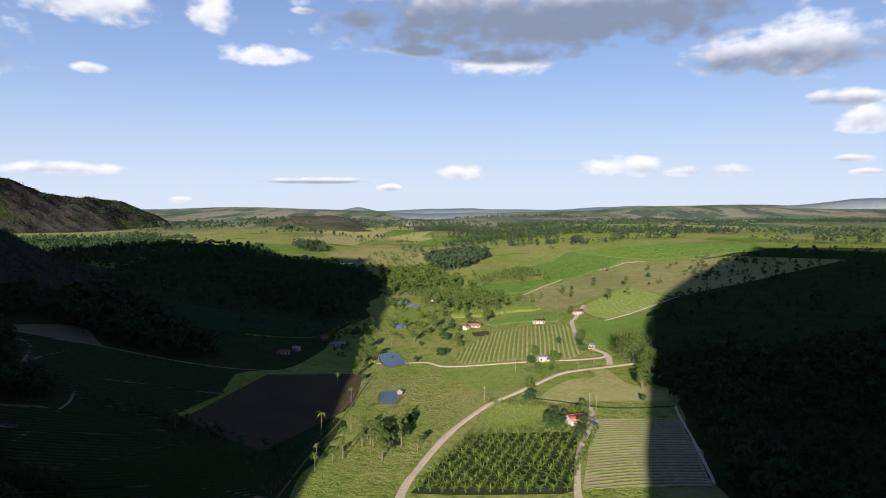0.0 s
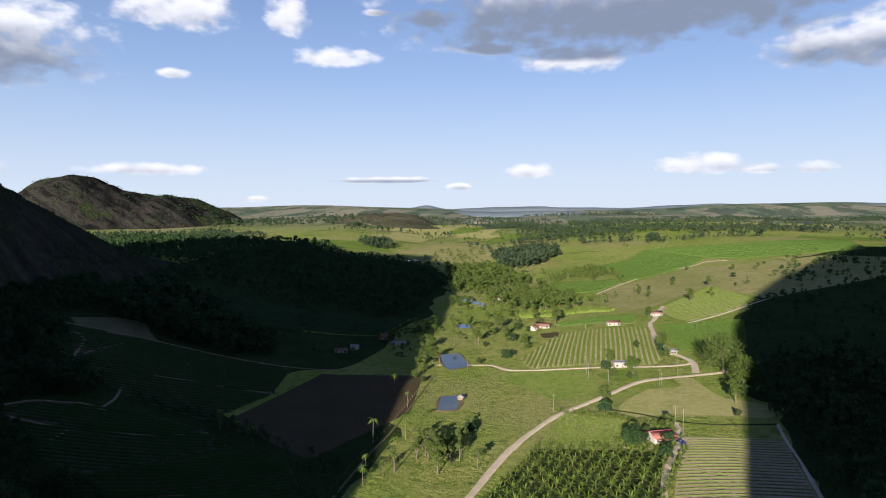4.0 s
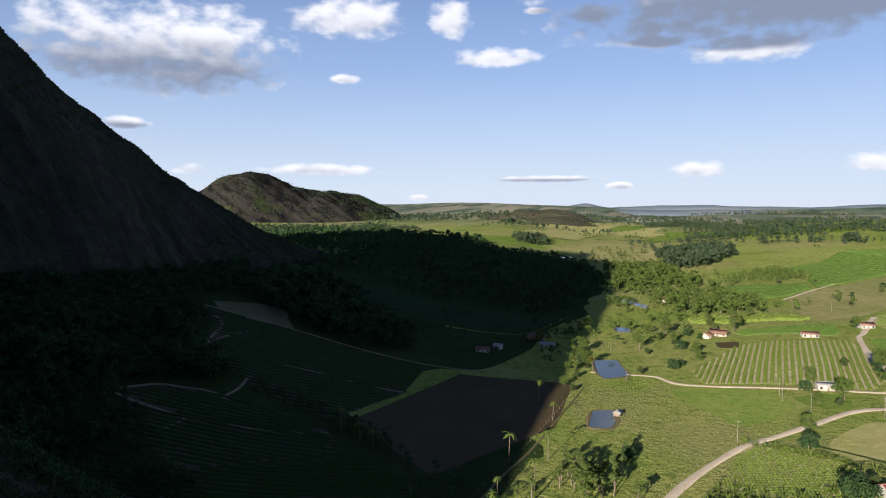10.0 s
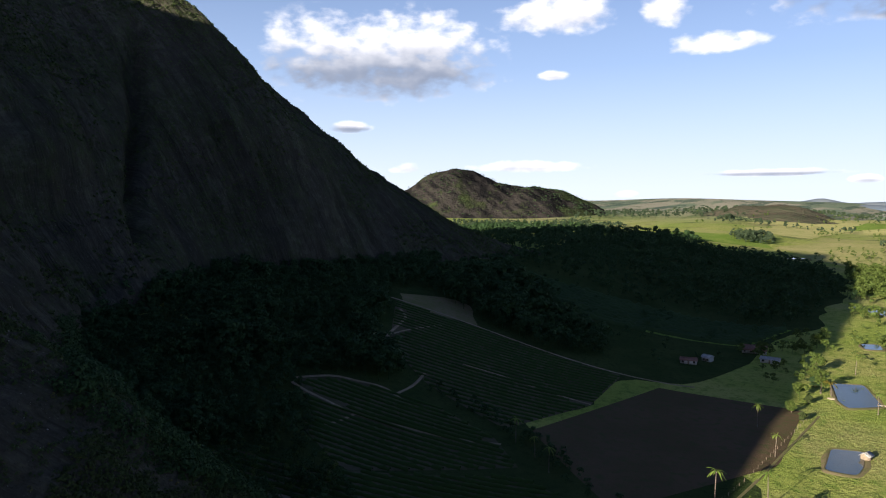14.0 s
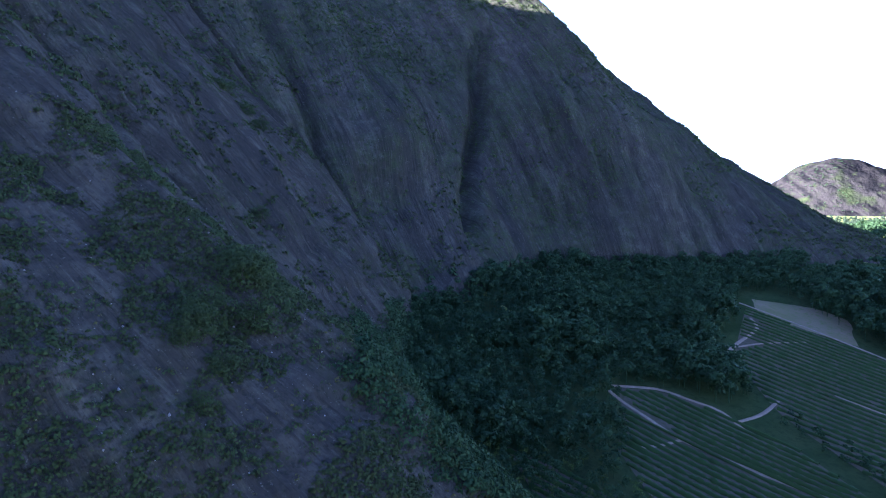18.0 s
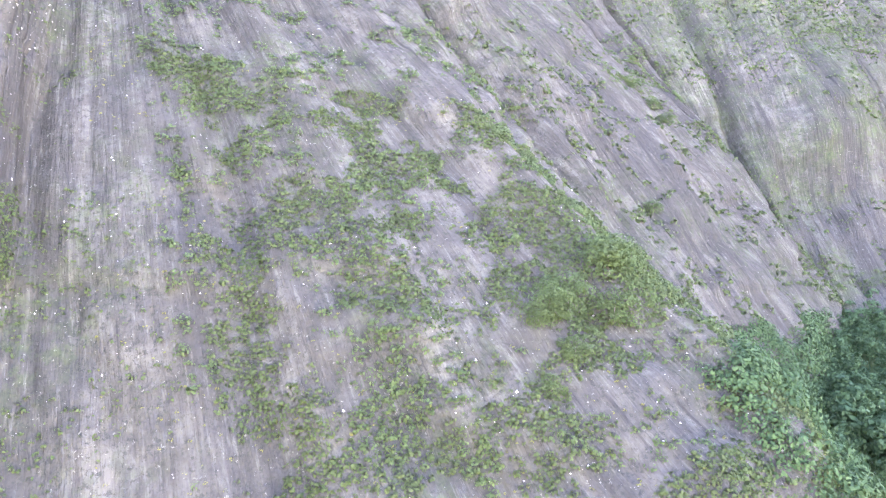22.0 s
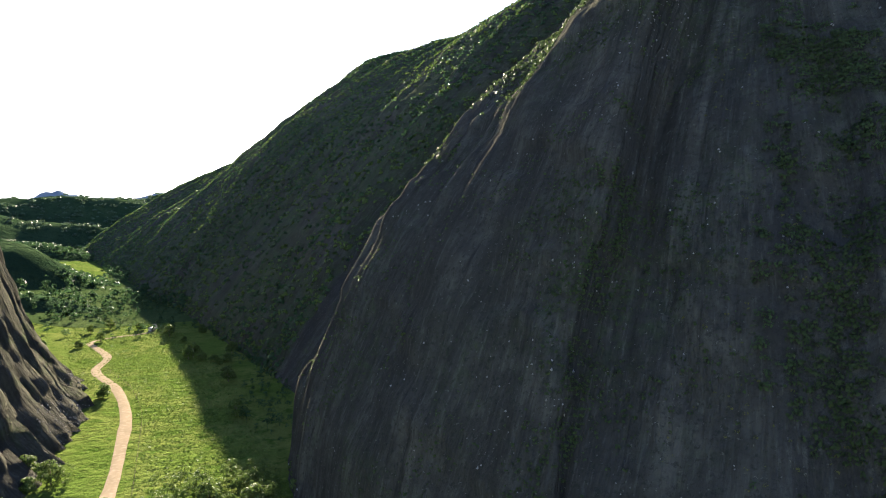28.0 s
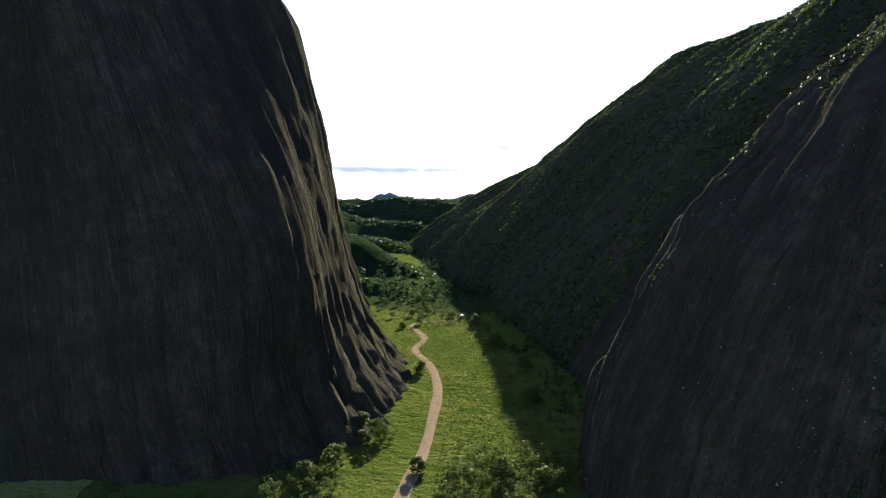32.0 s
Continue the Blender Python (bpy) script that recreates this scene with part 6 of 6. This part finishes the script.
tufts("pasture_weeds", np.concatenate([np.c_[q, ground_z(q[:, 0], q[:, 1])] for q in (
    scatter([(-66, 262), (-20, 262), (20, 372), (70, 415), (60, 440), (0, 458), (-50, 470), (-55, 360)], 1.9, RNG, keep=0.45),)]), 0.15, 0.5, TUSSOCK, "weeds dotted over the pasture", 58, 6)

tufts("flank_turf", on_rock("rock_flank_south", 14000, 19, 0.0, 1.0, 0.0, 1.0, -0.6, 60), 1.0, 2.6, LEAF, "turf and low bushes over the shaded ridge", 66, 7)
for hill, count, lo, hi, leaf, label in (("pass_hills", 7500, 4.5, 9, FARWOOD, "forest over the hills beyond the pass"), ("pass_knoll", 7000, 2.5, 5.5, DARKLEAF, "trees over the knoll beyond the pass"),
                                         ("inselberg", 2600, 2, 4.5, DARKLEAF, "scrub over the rock hill")):
    pick = HILLS[hill][RNG.integers(0, len(HILLS[hill]), count)]
    pick = pick[fractal(pick[:, 0] / 120, pick[:, 1] / 120, 31, 3) > -0.35]
    tufts("hill_scrub", pick + np.c_[RNG.uniform(-12, 12, (len(pick), 2)), np.zeros(len(pick))], lo, hi, leaf, label, 67, 12)

for seed, p in enumerate(HILLS["rolling_hills_rows"]):
    rng = np.random.default_rng(90 + seed)
    u, v = rng.uniform(320, 580, 9000), rng.uniform(0.8, 4.0, 9000)
    i, j = u.astype(int), v.astype(int)
    fu, fv = (u - i)[:, None], (v - j)[:, None]
    q = p[i, j] * (1 - fu) * (1 - fv) + p[i + 1, j] * fu * (1 - fv) + p[i, j + 1] * (1 - fu) * fv + p[i + 1, j + 1] * fu * fv
    q = q[fractal(q[:, 0] / 210, q[:, 1] / 120, 92 + seed, 4) + rng.normal(scale=0.06, size=len(q)) > 0.13]
    tufts("far_woods", q, 5, 11, FARWOOD, "dark patches of woodland over the far farmland", 94 + seed, 10)


def seat_on_spur(ob, px, py, size, turn):
    """The pose of a thing on the spur at a place of the plan."""
    p = FLANKS["rock_spur"].reshape(-1, 3)
    k = np.argmin((p[:, 0] - px) ** 2 + (p[:, 1] - py) ** 2)
    return pose(float(p[k, 0]), float(p[k, 1]), float(p[k, 2]) - 2.5 * size, 0, 0, turn) @ Matrix.Scale(size, 4)


CLUMP.matrix_basis = seat_on_spur(CLUMP, -176, 160, 1.0, 0)
for cx, cy, size, turn in ((-170, 153, 0.85, 80), (-164, 150, 0.8, 200), (-181, 163, 0.8, 140), (-171, 162, 0.7, 300), (-160, 147, 0.55, 30), (-158, 155, 0.5, 90),
                           (-152, 150, 0.4, 10), (-186, 166, 0.55, 50), (-352, 176, 0.75, 110), (-345, 183, 0.7, 20), (-338, 190, 0.6, 60), (-262, 178, 0.5, 50)):
    copy_thing(CLUMP, seat_on_spur(CLUMP, cx, cy, size, turn))
